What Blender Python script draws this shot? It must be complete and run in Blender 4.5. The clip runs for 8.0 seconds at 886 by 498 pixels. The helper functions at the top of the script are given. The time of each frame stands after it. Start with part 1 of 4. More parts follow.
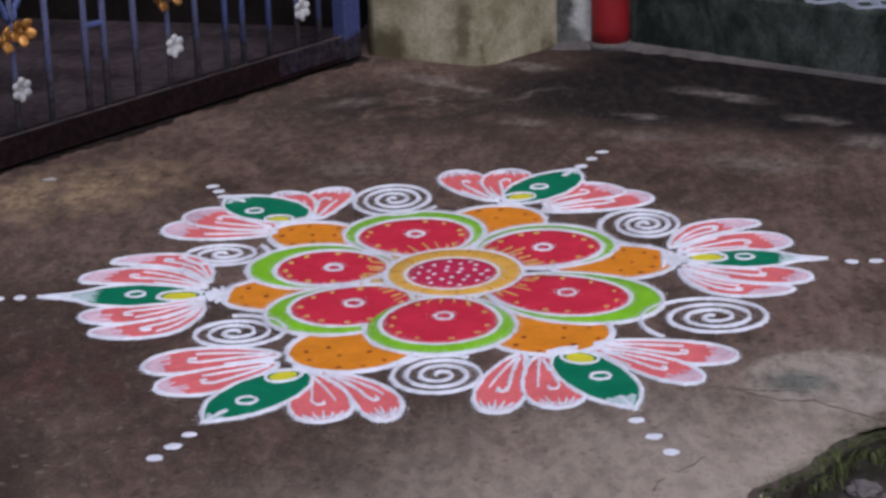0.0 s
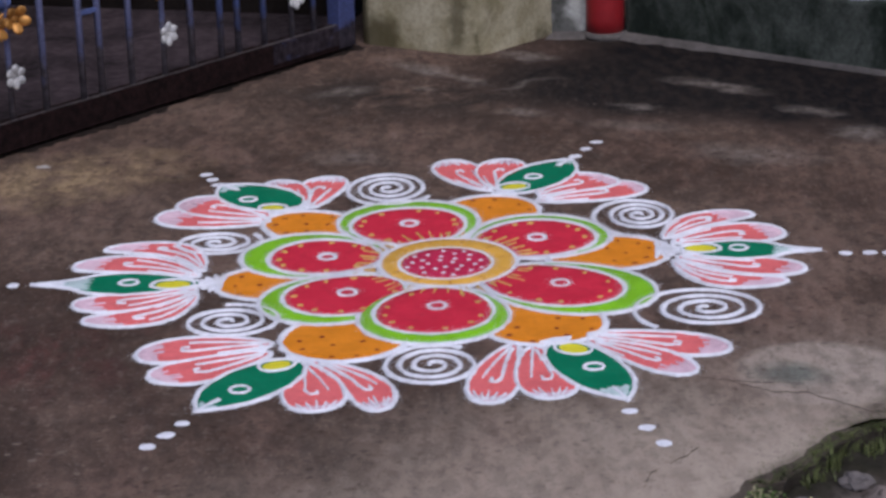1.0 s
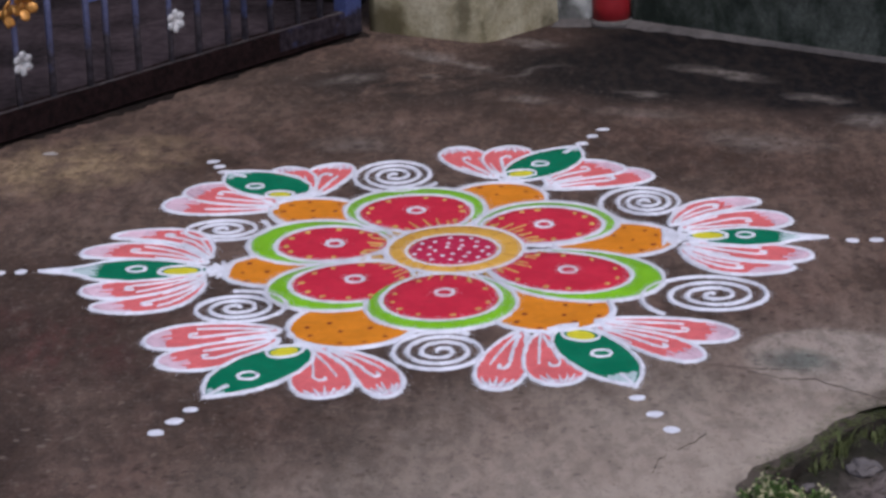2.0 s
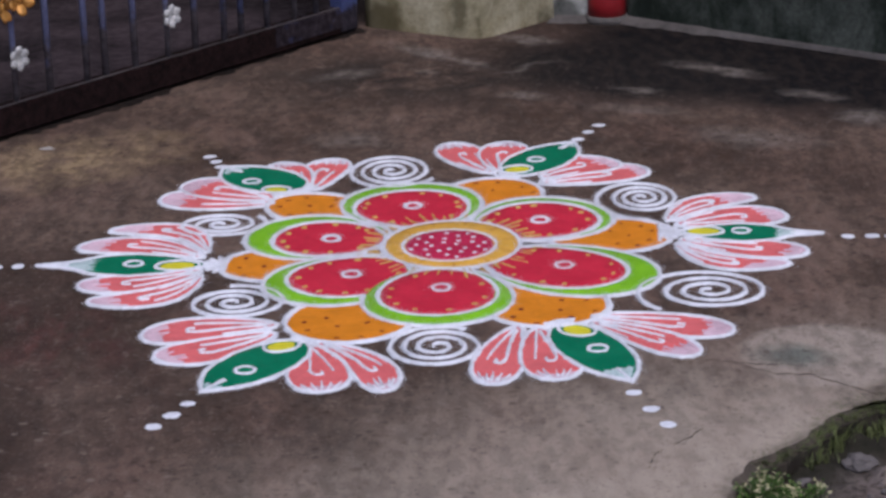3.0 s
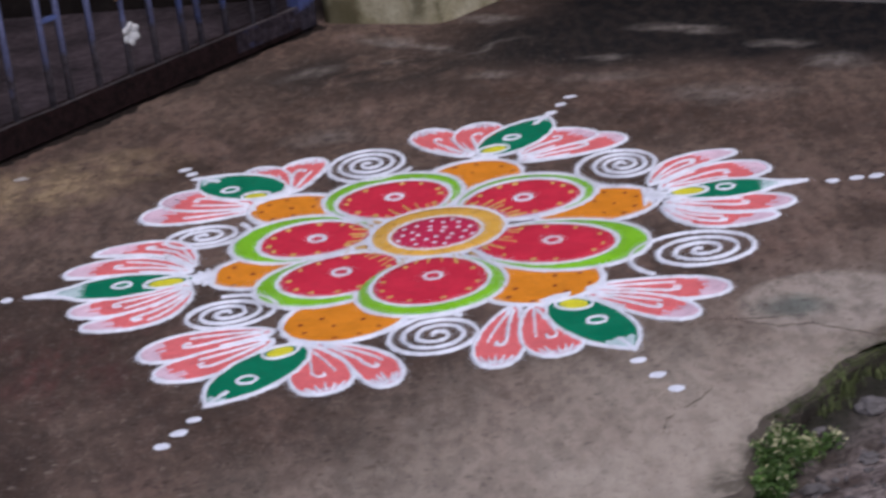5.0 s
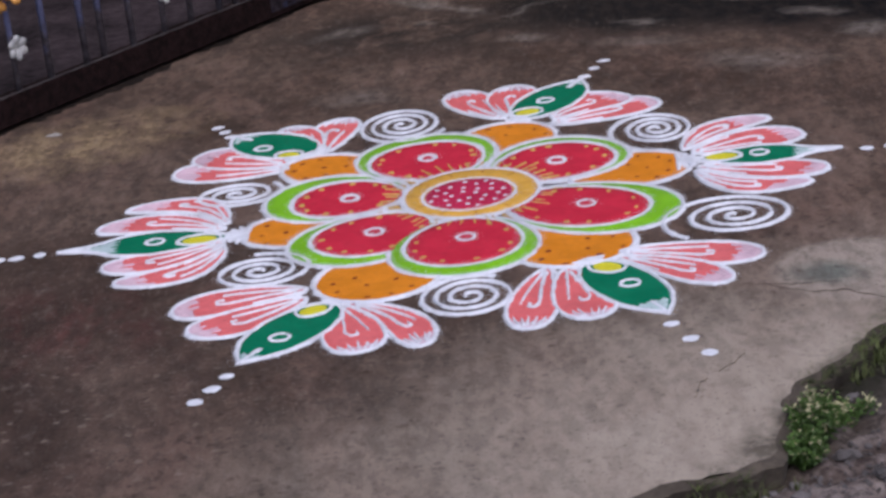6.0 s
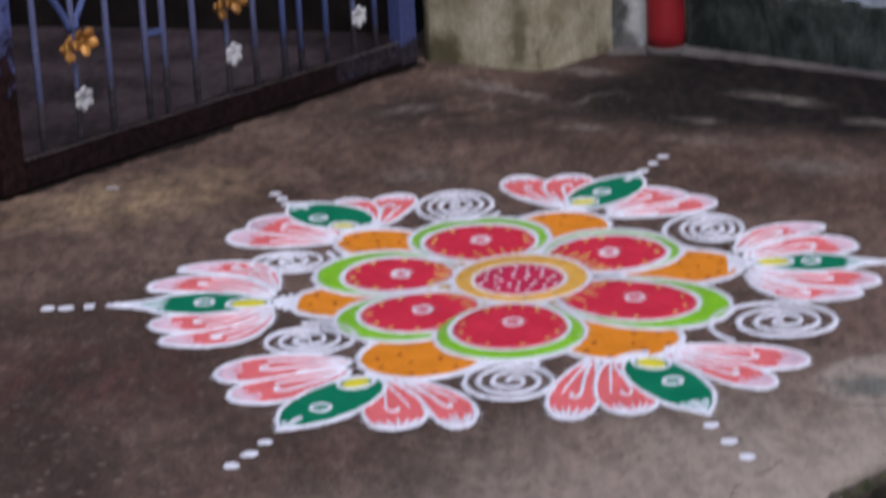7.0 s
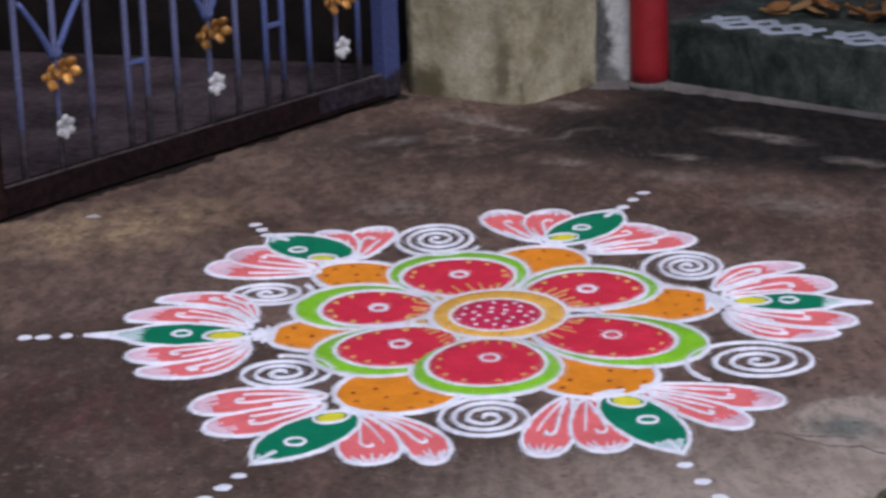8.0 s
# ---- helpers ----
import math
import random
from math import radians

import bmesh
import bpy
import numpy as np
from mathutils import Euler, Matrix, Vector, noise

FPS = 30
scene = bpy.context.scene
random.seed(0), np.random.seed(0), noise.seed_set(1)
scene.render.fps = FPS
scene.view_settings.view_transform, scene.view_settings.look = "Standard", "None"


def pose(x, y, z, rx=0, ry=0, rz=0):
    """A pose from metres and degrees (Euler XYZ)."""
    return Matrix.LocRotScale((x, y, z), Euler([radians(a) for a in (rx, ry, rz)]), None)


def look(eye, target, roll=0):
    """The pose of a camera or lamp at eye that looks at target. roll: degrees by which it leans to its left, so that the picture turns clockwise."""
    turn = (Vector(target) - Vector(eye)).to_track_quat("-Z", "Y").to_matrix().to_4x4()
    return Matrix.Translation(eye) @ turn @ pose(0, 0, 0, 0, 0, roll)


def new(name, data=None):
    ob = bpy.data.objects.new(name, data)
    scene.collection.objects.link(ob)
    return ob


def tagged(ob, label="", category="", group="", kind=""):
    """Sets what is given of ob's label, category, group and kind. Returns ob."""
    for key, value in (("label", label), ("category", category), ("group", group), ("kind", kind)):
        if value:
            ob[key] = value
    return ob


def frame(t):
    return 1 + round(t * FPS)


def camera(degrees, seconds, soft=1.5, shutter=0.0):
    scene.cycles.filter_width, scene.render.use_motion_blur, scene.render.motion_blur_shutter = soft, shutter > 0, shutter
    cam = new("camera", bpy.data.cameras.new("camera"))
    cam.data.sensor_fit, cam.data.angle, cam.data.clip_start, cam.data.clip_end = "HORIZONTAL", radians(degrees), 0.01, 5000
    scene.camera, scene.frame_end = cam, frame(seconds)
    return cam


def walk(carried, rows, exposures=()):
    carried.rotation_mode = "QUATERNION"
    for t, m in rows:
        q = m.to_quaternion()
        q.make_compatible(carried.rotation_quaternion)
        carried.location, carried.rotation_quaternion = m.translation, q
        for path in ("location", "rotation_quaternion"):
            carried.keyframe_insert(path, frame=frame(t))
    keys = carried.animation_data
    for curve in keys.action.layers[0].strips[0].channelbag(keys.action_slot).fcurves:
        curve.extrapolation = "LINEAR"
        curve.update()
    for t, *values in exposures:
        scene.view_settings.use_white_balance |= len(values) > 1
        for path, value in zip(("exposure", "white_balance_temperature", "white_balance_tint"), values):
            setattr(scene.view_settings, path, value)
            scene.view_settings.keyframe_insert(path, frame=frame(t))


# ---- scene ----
cam = camera(19.5, 8.0, soft=3.0, shutter=0.6)
PATH = [
    (0, (0.018, -4.48, 1.5), (0.004, -2.578, 0.8846), -2.1),
    (0.5, (0.019, -4.48, 1.503), (0.004, -2.578, 0.8866), -1.9),
    (1, (0.017, -4.476, 1.502), (0.008, -2.577, 0.8776), -1.8),
    (1.5, (0.012, -4.473, 1.5), (0.005, -2.574, 0.8762), -1.6),
    (1.7, (0.009, -4.476, 1.501), (-0.001, -2.577, 0.8726), -1.7),
    (2.8, (0.006, -4.492, 1.503), (-0.005, -2.596, 0.8663), -1.8),
    (3, (0.0, -4.492, 1.502), (-0.005, -2.596, 0.8663), -1.6),
    (3.5, (0.002, -4.486, 1.503), (-0.023, -2.592, 0.8623), -1.4),
    (3.6, (0.012, -4.487, 1.504), (-0.035, -2.594, 0.8623), -1.1),
    (3.7, (0.009, -4.485, 1.505), (-0.08, -2.594, 0.8593), -0.6),
    (3.8, (0.008, -4.482, 1.51), (-0.102, -2.594, 0.8613), 0.5),
    (4, (0.006, -4.477, 1.51), (-0.125, -2.593, 0.8523), 0.9),
    (4.2, (0.022, -4.471, 1.514), (-0.138, -2.589, 0.8573), 0.7),
    (4.4, (-0.001, -4.475, 1.504), (-0.117, -2.589, 0.8503), 0.6),
    (4.5, (-0.016, -4.476, 1.504), (-0.086, -2.586, 0.8563), -1.0),
    (4.6, (-0.017, -4.479, 1.507), (-0.053, -2.588, 0.8573), -2.6),
    (4.7, (-0.022, -4.486, 1.508), (-0.039, -2.597, 0.8533), -4.6),
    (4.8, (-0.027, -4.483, 1.505), (-0.015, -2.592, 0.8543), -5.7),
    (5, (-0.024, -4.467, 1.499), (-0.01, -2.575, 0.8513), -7.6),
    (5.2, (-0.02, -4.467, 1.491), (-0.021, -2.577, 0.8393), -7.6),
    (6.3, (-0.064, -4.481, 1.502), (-0.066, -2.598, 0.8283), -6.0),
    (6.5, (-0.071, -4.492, 1.507), (-0.071, -2.609, 0.8333), -5.0),
    (6.7, (-0.056, -4.482, 1.508), (-0.068, -2.598, 0.8373), -4.5),
    (6.8, (-0.053, -4.477, 1.509), (-0.076, -2.589, 0.8503), -3.7),
    (6.9, (-0.046, -4.485, 1.511), (-0.089, -2.589, 0.8773), -3.2),
    (7, (-0.052, -4.49, 1.513), (-0.088, -2.587, 0.9003), -2.7),
    (7.2, (-0.062, -4.484, 1.524), (-0.108, -2.575, 0.9313), -2.0),
    (7.5, (-0.054, -4.477, 1.526), (-0.111, -2.568, 0.9343), -1.9),
    (8, (-0.034, -4.487, 1.53), (-0.06, -2.578, 0.9353), -1.8),
]
walk(cam, [(t, look(eye, target, roll)) for t, eye, target, roll in PATH], exposures=[(0, 0.03, 5600, 12), (1.5, 0.09, 5600, 12), (3.5, 0.08, 5600, 12), (5, 0.15, 5600, 12), (6.5, 0.15, 5600, 12), (8, 0.21, 5600, 12)])

# ---- light ----
world = bpy.data.worlds.new("dusk_sky")
scene.world = world
world.use_nodes = True
wn = world.node_tree
sky = wn.nodes.new("ShaderNodeTexSky")
sky.sky_type = "NISHITA"
sky.sun_disc = False
sky.sun_elevation = radians(57)
sky.sun_rotation = radians(163)
sky.air_density, sky.dust_density, sky.ozone_density = 1.0, 4.0, 1.0
wn.nodes["Background"].inputs["Strength"].default_value = 0.12
wn.links.new(sky.outputs[0], wn.nodes["Background"].inputs[0])

sun = new("sun", bpy.data.lights.new("sun", "SUN"))
sun.data.energy, sun.data.angle, sun.data.color = 1.6, radians(45), (1.0, 0.93, 0.88)
sun.matrix_world = look((0.8, -2.6, 4.2), (0, 0, 0))


# ---- materials ----
def nodes_of(name):
    mat = bpy.data.materials.new(name)
    mat.use_nodes = True
    nt = mat.node_tree
    return mat, nt, nt.nodes["Principled BSDF"]


def add(nt, kind, **values):
    n = nt.nodes.new(kind)
    for key, value in values.items():
        n.inputs[key.replace("_", " ")].default_value = value
    return n


def noise_tex(nt, vec, scale, detail=4.0, rough=0.55, warp=0.0):
    n = add(nt, "ShaderNodeTexNoise", Scale=scale, Detail=detail, Roughness=rough, Distortion=warp)
    nt.links.new(vec, n.inputs["Vector"])
    return n.outputs[0]


def ramp(nt, fac, stops):
    r = nt.nodes.new("ShaderNodeValToRGB")
    nt.links.new(fac, r.inputs[0])
    while len(r.color_ramp.elements) < len(stops):
        r.color_ramp.elements.new(0.5)
    for e, (p, c) in zip(r.color_ramp.elements, stops):
        e.position = p
        e.color = (c, c, c, 1) if isinstance(c, (int, float)) else (*c, 1)
    return r.outputs[0]


def mix(nt, fac, a, b, blend="MIX"):
    m = nt.nodes.new("ShaderNodeMix")
    m.data_type, m.blend_type = "RGBA", blend
    for sock, v in ((m.inputs[0], fac), (m.inputs[6], a), (m.inputs[7], b)):
        if isinstance(v, (int, float)):
            sock.default_value = v
        elif isinstance(v, tuple):
            sock.default_value = (*v, 1)
        else:
            nt.links.new(v, sock)
    return m.outputs[2]


def maths(nt, op, a, b=0.0):
    m = nt.nodes.new("ShaderNodeMath")
    m.operation = op
    m.use_clamp = op in ("ADD", "SUBTRACT", "MULTIPLY")
    for sock, v in zip(m.inputs, (a, b)):
        if isinstance(v, (int, float)):
            sock.default_value = v
        else:
            nt.links.new(v, sock)
    return m.outputs[0]


def bump(nt, bsdf, height, strength, distance):
    b = add(nt, "ShaderNodeBump", Strength=strength, Distance=distance)
    nt.links.new(height, b.inputs["Height"])
    nt.links.new(b.outputs[0], bsdf.inputs["Normal"])


def coords(nt):
    return nt.nodes.new("ShaderNodeNewGeometry").outputs["Position"]


def patch(nt, vec, x, y, rx, ry, turn=0.0, soft=0.5):
    """A soft oval mask on the ground: 1 inside, 0 outside."""
    m = nt.nodes.new("ShaderNodeMapping")
    m.vector_type = "TEXTURE"
    m.inputs["Location"].default_value = (x, y, 0)
    m.inputs["Rotation"].default_value = (0, 0, radians(turn))
    m.inputs["Scale"].default_value = (rx, ry, 40)
    nt.links.new(vec, m.inputs[0])
    d = nt.nodes.new("ShaderNodeVectorMath")
    d.operation = "LENGTH"
    nt.links.new(m.outputs[0], d.inputs[0])
    return ramp(nt, d.outputs["Value"], [(max(0.0, 1 - soft) * 0.8, 1.0), (0.8, 0.0)])


def warped(nt, vec, scale, amount):
    n = add(nt, "ShaderNodeTexNoise", Scale=scale, Detail=5.0, Roughness=0.6)
    nt.links.new(vec, n.inputs["Vector"])
    s = nt.nodes.new("ShaderNodeVectorMath")
    s.operation = "SUBTRACT"
    nt.links.new(n.outputs[1], s.inputs[0])
    s.inputs[1].default_value = (0.5, 0.5, 0.5)
    k = nt.nodes.new("ShaderNodeVectorMath")
    k.operation = "SCALE"
    nt.links.new(s.outputs[0], k.inputs[0])
    k.inputs["Scale"].default_value = amount
    a = nt.nodes.new("ShaderNodeVectorMath")
    nt.links.new(vec, a.inputs[0])
    nt.links.new(k.outputs[0], a.inputs[1])
    return a.outputs[0]


def simple(name, colour, rough=0.9, vary=0.25, scale=60.0, relief=0.3, distance=0.002, metal=0.0, second=None):
    """A surface with grain and blotches round one colour."""
    mat, nt, b = nodes_of(name)
    p = coords(nt)
    fine = noise_tex(nt, p, scale, 5.0, 0.65)
    broad = noise_tex(nt, p, scale * 0.09, 4.0, 0.6)
    dark = tuple(c * (1 - vary) for c in colour)
    light = second or tuple(min(0.9, c * (1 + vary)) for c in colour)
    c1 = mix(nt, ramp(nt, broad, [(0.40, 0.0), (0.60, 1.0)]), dark, light)
    c2 = mix(nt, ramp(nt, fine, [(0.38, 0.0), (0.62, 1.0)]), tuple(c * (1 - vary * 0.8) for c in colour), tuple(min(0.92, c * (1 + vary * 0.8)) for c in colour))
    nt.links.new(mix(nt, 0.5, c1, c2), b.inputs["Base Color"])
    b.inputs["Roughness"].default_value, b.inputs["Metallic"].default_value = rough, metal
    b.inputs["Specular IOR Level"].default_value = 0.15 if rough > 0.85 else 0.4
    bump(nt, b, fine, relief, distance)
    return mat


def powder(name, colour, dust=0.12):
    """Loose coloured powder: grains, thin spots and a little of the floor showing through."""
    mat, nt, b = nodes_of(name)
    p = coords(nt)
    grain = noise_tex(nt, p, 650.0, 3.0, 0.7)
    thin = noise_tex(nt, p, 130.0, 4.0, 0.65)
    broad = noise_tex(nt, p, 17.0, 3.0, 0.6)
    c = mix(nt, ramp(nt, grain, [(0.3, 0.0), (0.72, 1.0)]), tuple(v * 0.78 for v in colour), tuple(min(0.92, v * 1.12 + 0.012) for v in colour))
    c = mix(nt, ramp(nt, broad, [(0.40, 0.0), (0.62, 0.46)]), c, tuple(v * 0.66 for v in colour))
    patchy = noise_tex(nt, p, 48.0, 4.0, 0.7)
    c = mix(nt, ramp(nt, patchy, [(0.50, 0.0), (0.68, 0.42)]), c, tuple(v * 0.58 + 0.012 for v in colour))
    c = mix(nt, ramp(nt, thin, [(0.58, 0.0), (0.72, dust * 3.4)]), c, tuple(v * 0.45 + 0.03 for v in colour))
    nt.links.new(c, b.inputs["Base Color"])
    b.inputs["Roughness"].default_value = 1.0
    b.inputs["Specular IOR Level"].default_value = 0.1
    bump(nt, b, grain, 0.35, 0.0012)
    return mat


WHITE = powder("white_powder", (0.70, 0.688, 0.74), 0.16)
PALE = powder("pale_pink_powder", (0.62, 0.44, 0.505), 0.26)
VEIL = powder("thin_white_powder", (0.46, 0.55, 0.55), 0.3)
CHALK = powder("faded_chalk", (0.30, 0.32, 0.37), 0.3)
SALMON = powder("salmon_powder", (0.68, 0.140, 0.142), 0.2)
RED = powder("crimson_powder", (0.53, 0.019, 0.046))
MAGENTA = powder("magenta_powder", (0.46, 0.018, 0.068))
ORANGE = powder("orange_powder", (0.66, 0.215, 0.006))
LIME = powder("lime_powder", (0.21, 0.47, 0.008))
GREEN = powder("emerald_powder", (0.004, 0.155, 0.072))
YELLOW = powder("yellow_powder", (0.66, 0.58, 0.02))
AMBER = powder("amber_powder", (0.66, 0.36, 0.05))
MAROON = powder("maroon_powder", (0.16, 0.02, 0.012))
GOLDMARK = powder("mustard_powder", (0.54, 0.32, 0.085))


def concrete_floor():
    mat, nt, b = nodes_of("worn_concrete")
    p = coords(nt)
    w = warped(nt, p, 3.2, 0.36)
    cloud = noise_tex(nt, p, 2.3, 7.0, 0.62, 0.4)
    brushed = nt.nodes.new("ShaderNodeMapping")
    brushed.inputs["Scale"].default_value = (1.0, 0.42, 1.0)
    nt.links.new(warped(nt, p, 14.0, 0.03), brushed.inputs[0])
    drawn = brushed.outputs[0]
    blot = noise_tex(nt, drawn, 11.0, 6.0, 0.66)
    fine = noise_tex(nt, drawn, 36.0, 9.0, 0.80)
    grit = noise_tex(nt, p, 420.0, 3.0, 0.7)
    c = mix(nt, ramp(nt, cloud, [(0.38, 0.0), (0.62, 1.0)]), (0.060, 0.038, 0.028), (0.150, 0.103, 0.079))
    c = mix(nt, ramp(nt, blot, [(0.46, 0.0), (0.64, 0.65)]), c, (0.046, 0.032, 0.026))
    ruddy = noise_tex(nt, drawn, 5.0, 6.0, 0.7, 0.6)
    c = mix(nt, ramp(nt, ruddy, [(0.47, 0.0), (0.62, 0.55)]), c, (0.170, 0.108, 0.084))
    # paler cement towards the broken edge, mended patch, sandy stain, dark patches
    # the brighter light on this side is painted into the pale cement
    pale = patch(nt, w, 0.62, -1.16, 1.55, 1.0, 18, 0.7)
    c = mix(nt, maths(nt, "MULTIPLY", pale, ramp(nt, blot, [(0.34, 0.74), (0.6, 0.98)])), c, (0.365, 0.298, 0.240))
    mend = patch(nt, warped(nt, p, 5.0, 0.05), 0.605, -0.60, 0.185, 0.19, 0, 0.14)
    c = mix(nt, maths(nt, "MULTIPLY", mend, maths(nt, "MULTIPLY", ramp(nt, cloud, [(0.36, 0.45), (0.62, 0.8)]), 0.9)), c, (0.36, 0.30, 0.25))
    moss = patch(nt, warped(nt, p, 9.0, 0.06), 0.555, -0.605, 0.10, 0.085, -10, 0.7)
    c = mix(nt, maths(nt, "MULTIPLY", moss, 0.9), c, (0.135, 0.14, 0.120))
    sand = patch(nt, warped(nt, p, 6.0, 0.34), -0.80, 0.63, 0.44, 0.25, 20, 0.9)
    c = mix(nt, maths(nt, "MULTIPLY", sand, ramp(nt, noise_tex(nt, p, 13.0, 7.0, 0.72), [(0.40, 0.15), (0.56, 0.95)])), c, (0.31, 0.22, 0.125))
    darkened = patch(nt, warped(nt, p, 4.0, 0.3), 0.92, 1.23, 1.20, 0.62, -36, 0.35)
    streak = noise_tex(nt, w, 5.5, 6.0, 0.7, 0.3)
    c = mix(nt, maths(nt, "MULTIPLY", darkened, ramp(nt, streak, [(0.58, 0.99), (0.74, 0.7)])), c, (0.008, 0.008, 0.009))
    darkened2 = patch(nt, warped(nt, p, 4.0, 0.25), -0.10, 1.22, 0.75, 0.40, -20, 0.7)
    c = mix(nt, maths(nt, "MULTIPLY", darkened2, ramp(nt, streak, [(0.48, 0.9), (0.6, 0.1)])), c, (0.028, 0.023, 0.020))
    darkened3 = patch(nt, warped(nt, p, 5.0, 0.3), 0.42, 1.24, 0.60, 0.40, -30, 0.5)
    c = mix(nt, maths(nt, "MULTIPLY", darkened3, ramp(nt, streak, [(0.56, 0.98), (0.72, 0.65)])), c, (0.012, 0.011, 0.011))
    # paler cement showing through the dark patches
    ragged = warped(nt, p, 11.0, 0.13)
    worn = noise_tex(nt, p, 26.0, 5.0, 0.7)
    for x, y, rx, ry, turn, k in ((0.63, 1.22, 0.20, 0.055, -38, 0.95), (0.81, 0.99, 0.12, 0.06, -30, 0.85), (0.90, 0.80, 0.13, 0.09, -50, 0.8), (0.42, 1.07, 0.08, 0.034, -19, 0.75), (0.18, 1.04, 0.09, 0.045, -30, 0.75), (-0.03, 1.45, 0.25, 0.055, -48, 0.85), (0.20, 1.57, 0.15, 0.055, -36, 0.85), (-0.22, 1.27, 0.13, 0.07, 23, 0.6), (-0.05, 1.27, 0.06, 0.03, -33, 0.7), (-0.20, 0.72, 0.15, 0.09, -21, 0.5), (0.64, 0.66, 0.22, 0.12, -26, 0.6), (0.06, 1.34, 0.10, 0.03, -50, 0.7), (0.19, 1.29, 0.16, 0.030, 32, 0.5), (0.42, 0.90, 0.22, 0.05, -25, 0.4)):
        c = mix(nt, maths(nt, "MULTIPLY", patch(nt, ragged, x, y, rx, ry, turn, 0.9), ramp(nt, worn, [(0.36, 0.25), (0.56, k)])), c, (0.215, 0.182, 0.158))
    # light falling off to the left, put into the floor as darkening
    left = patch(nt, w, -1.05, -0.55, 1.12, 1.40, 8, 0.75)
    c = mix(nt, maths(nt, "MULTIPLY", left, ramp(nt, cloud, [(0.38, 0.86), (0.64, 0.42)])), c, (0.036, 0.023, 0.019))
    spill = patch(nt, w, -0.72, -0.42, 0.55, 0.35, -20, 0.9)
    c = mix(nt, maths(nt, "MULTIPLY", spill, ramp(nt, blot, [(0.46, 0.0), (0.62, 0.22)])), c, (0.20, 0.05, 0.05))
    calm = maths(nt, "SUBTRACT", 1.0, maths(nt, "MULTIPLY", pale, 0.6))
    c = mix(nt, maths(nt, "MULTIPLY", ramp(nt, fine, [(0.34, 0.5), (0.50, 0.0)]), calm), c, (0.034, 0.025, 0.020))
    c = mix(nt, maths(nt, "MULTIPLY", ramp(nt, fine, [(0.54, 0.0), (0.70, 0.34)]), maths(nt, "SUBTRACT", 1.0, maths(nt, "MULTIPLY", darkened, 0.8))), c, (0.26, 0.205, 0.17))
    mid = noise_tex(nt, drawn, 34.0, 3.0, 0.6)
    c = mix(nt, maths(nt, "MULTIPLY", ramp(nt, mid, [(0.40, 0.42), (0.56, 0.0)]), calm), c, (0.040, 0.030, 0.025))
    grains = noise_tex(nt, p, 150.0, 2.0, 0.5)
    c = mix(nt, maths(nt, "MULTIPLY", ramp(nt, grains, [(0.62, 0.0), (0.72, 0.3)]), maths(nt, "SUBTRACT", 1.0, maths(nt, "MULTIPLY", darkened, 0.8))), c, (0.27, 0.215, 0.18))
    c = mix(nt, ramp(nt, grains, [(0.29, 0.5), (0.38, 0.0)]), c, (0.020, 0.016, 0.014))
    # worn-out pebbles of the concrete, lighter and darker than the rest
    pebble = add(nt, "ShaderNodeTexVoronoi", Scale=62.0, Randomness=1.0)
    nt.links.new(warped(nt, p, 45.0, 0.018), pebble.inputs["Vector"])
    shade = nt.nodes.new("ShaderNodeSeparateColor")
    nt.links.new(pebble.outputs["Color"], shade.inputs[0])
    core = ramp(nt, pebble.outputs["Distance"], [(0.22, 1.0), (0.52, 0.0)])
    open_wear = maths(nt, "MULTIPLY", ramp(nt, cloud, [(0.36, 0.4), (0.6, 1.0)]), patch(nt, w, -0.75, -0.5, 1.3, 1.5, 0, 0.8))
    c = mix(nt, maths(nt, "MULTIPLY", maths(nt, "MULTIPLY", core, open_wear), ramp(nt, shade.outputs[0], [(0.60, 0.0), (0.98, 0.36)])), c, (0.20, 0.15, 0.12))
    c = mix(nt, maths(nt, "MULTIPLY", core, maths(nt, "MULTIPLY", calm, ramp(nt, shade.outputs[1], [(0.62, 0.0), (0.95, 0.5)]))), c, (0.022, 0.015, 0.012))
    chip = maths(nt, "MULTIPLY", core, patch(nt, w, -0.95, -1.0, 0.95, 0.8, 0, 0.6))
    c = mix(nt, maths(nt, "MULTIPLY", chip, ramp(nt, shade.outputs[2], [(0.955, 0.0), (0.99, 0.42)])), c, (0.30, 0.235, 0.19))
    # ragged mossy dirt along the broken edge
    rim = nt.nodes.new("ShaderNodeVectorMath")
    rim.operation = "DOT_PRODUCT"
    nt.links.new(warped(nt, p, 16.0, 0.10), rim.inputs[0])
    rim.inputs[1].default_value = (0.82, -0.57, 0)
    verge = nt.nodes.new("ShaderNodeMapRange")
    nt.links.new(rim.outputs["Value"], verge.inputs[0])
    verge.inputs["From Min"].default_value, verge.inputs["From Max"].default_value = 0.935, 0.985
    c = mix(nt, maths(nt, "MULTIPLY", verge.outputs[0], maths(nt, "MULTIPLY", ramp(nt, worn, [(0.36, 0.25), (0.56, 0.9)]), patch(nt, p, 0.55, -0.98, 0.75, 0.6, 0, 0.4))), c, (0.050, 0.042, 0.030))
    # the same falloff painted darker still at the near left corner
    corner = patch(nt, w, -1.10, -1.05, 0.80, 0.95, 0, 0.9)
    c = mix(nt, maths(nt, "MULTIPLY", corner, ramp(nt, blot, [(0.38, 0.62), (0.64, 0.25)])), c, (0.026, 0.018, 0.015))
    # dirt along the gate's foot, with the shade there painted in
    gate_dirt_shade = patch(nt, warped(nt, p, 9.0, 0.16), -1.08, 0.90, 1.75, 0.13, 50, 0.9)
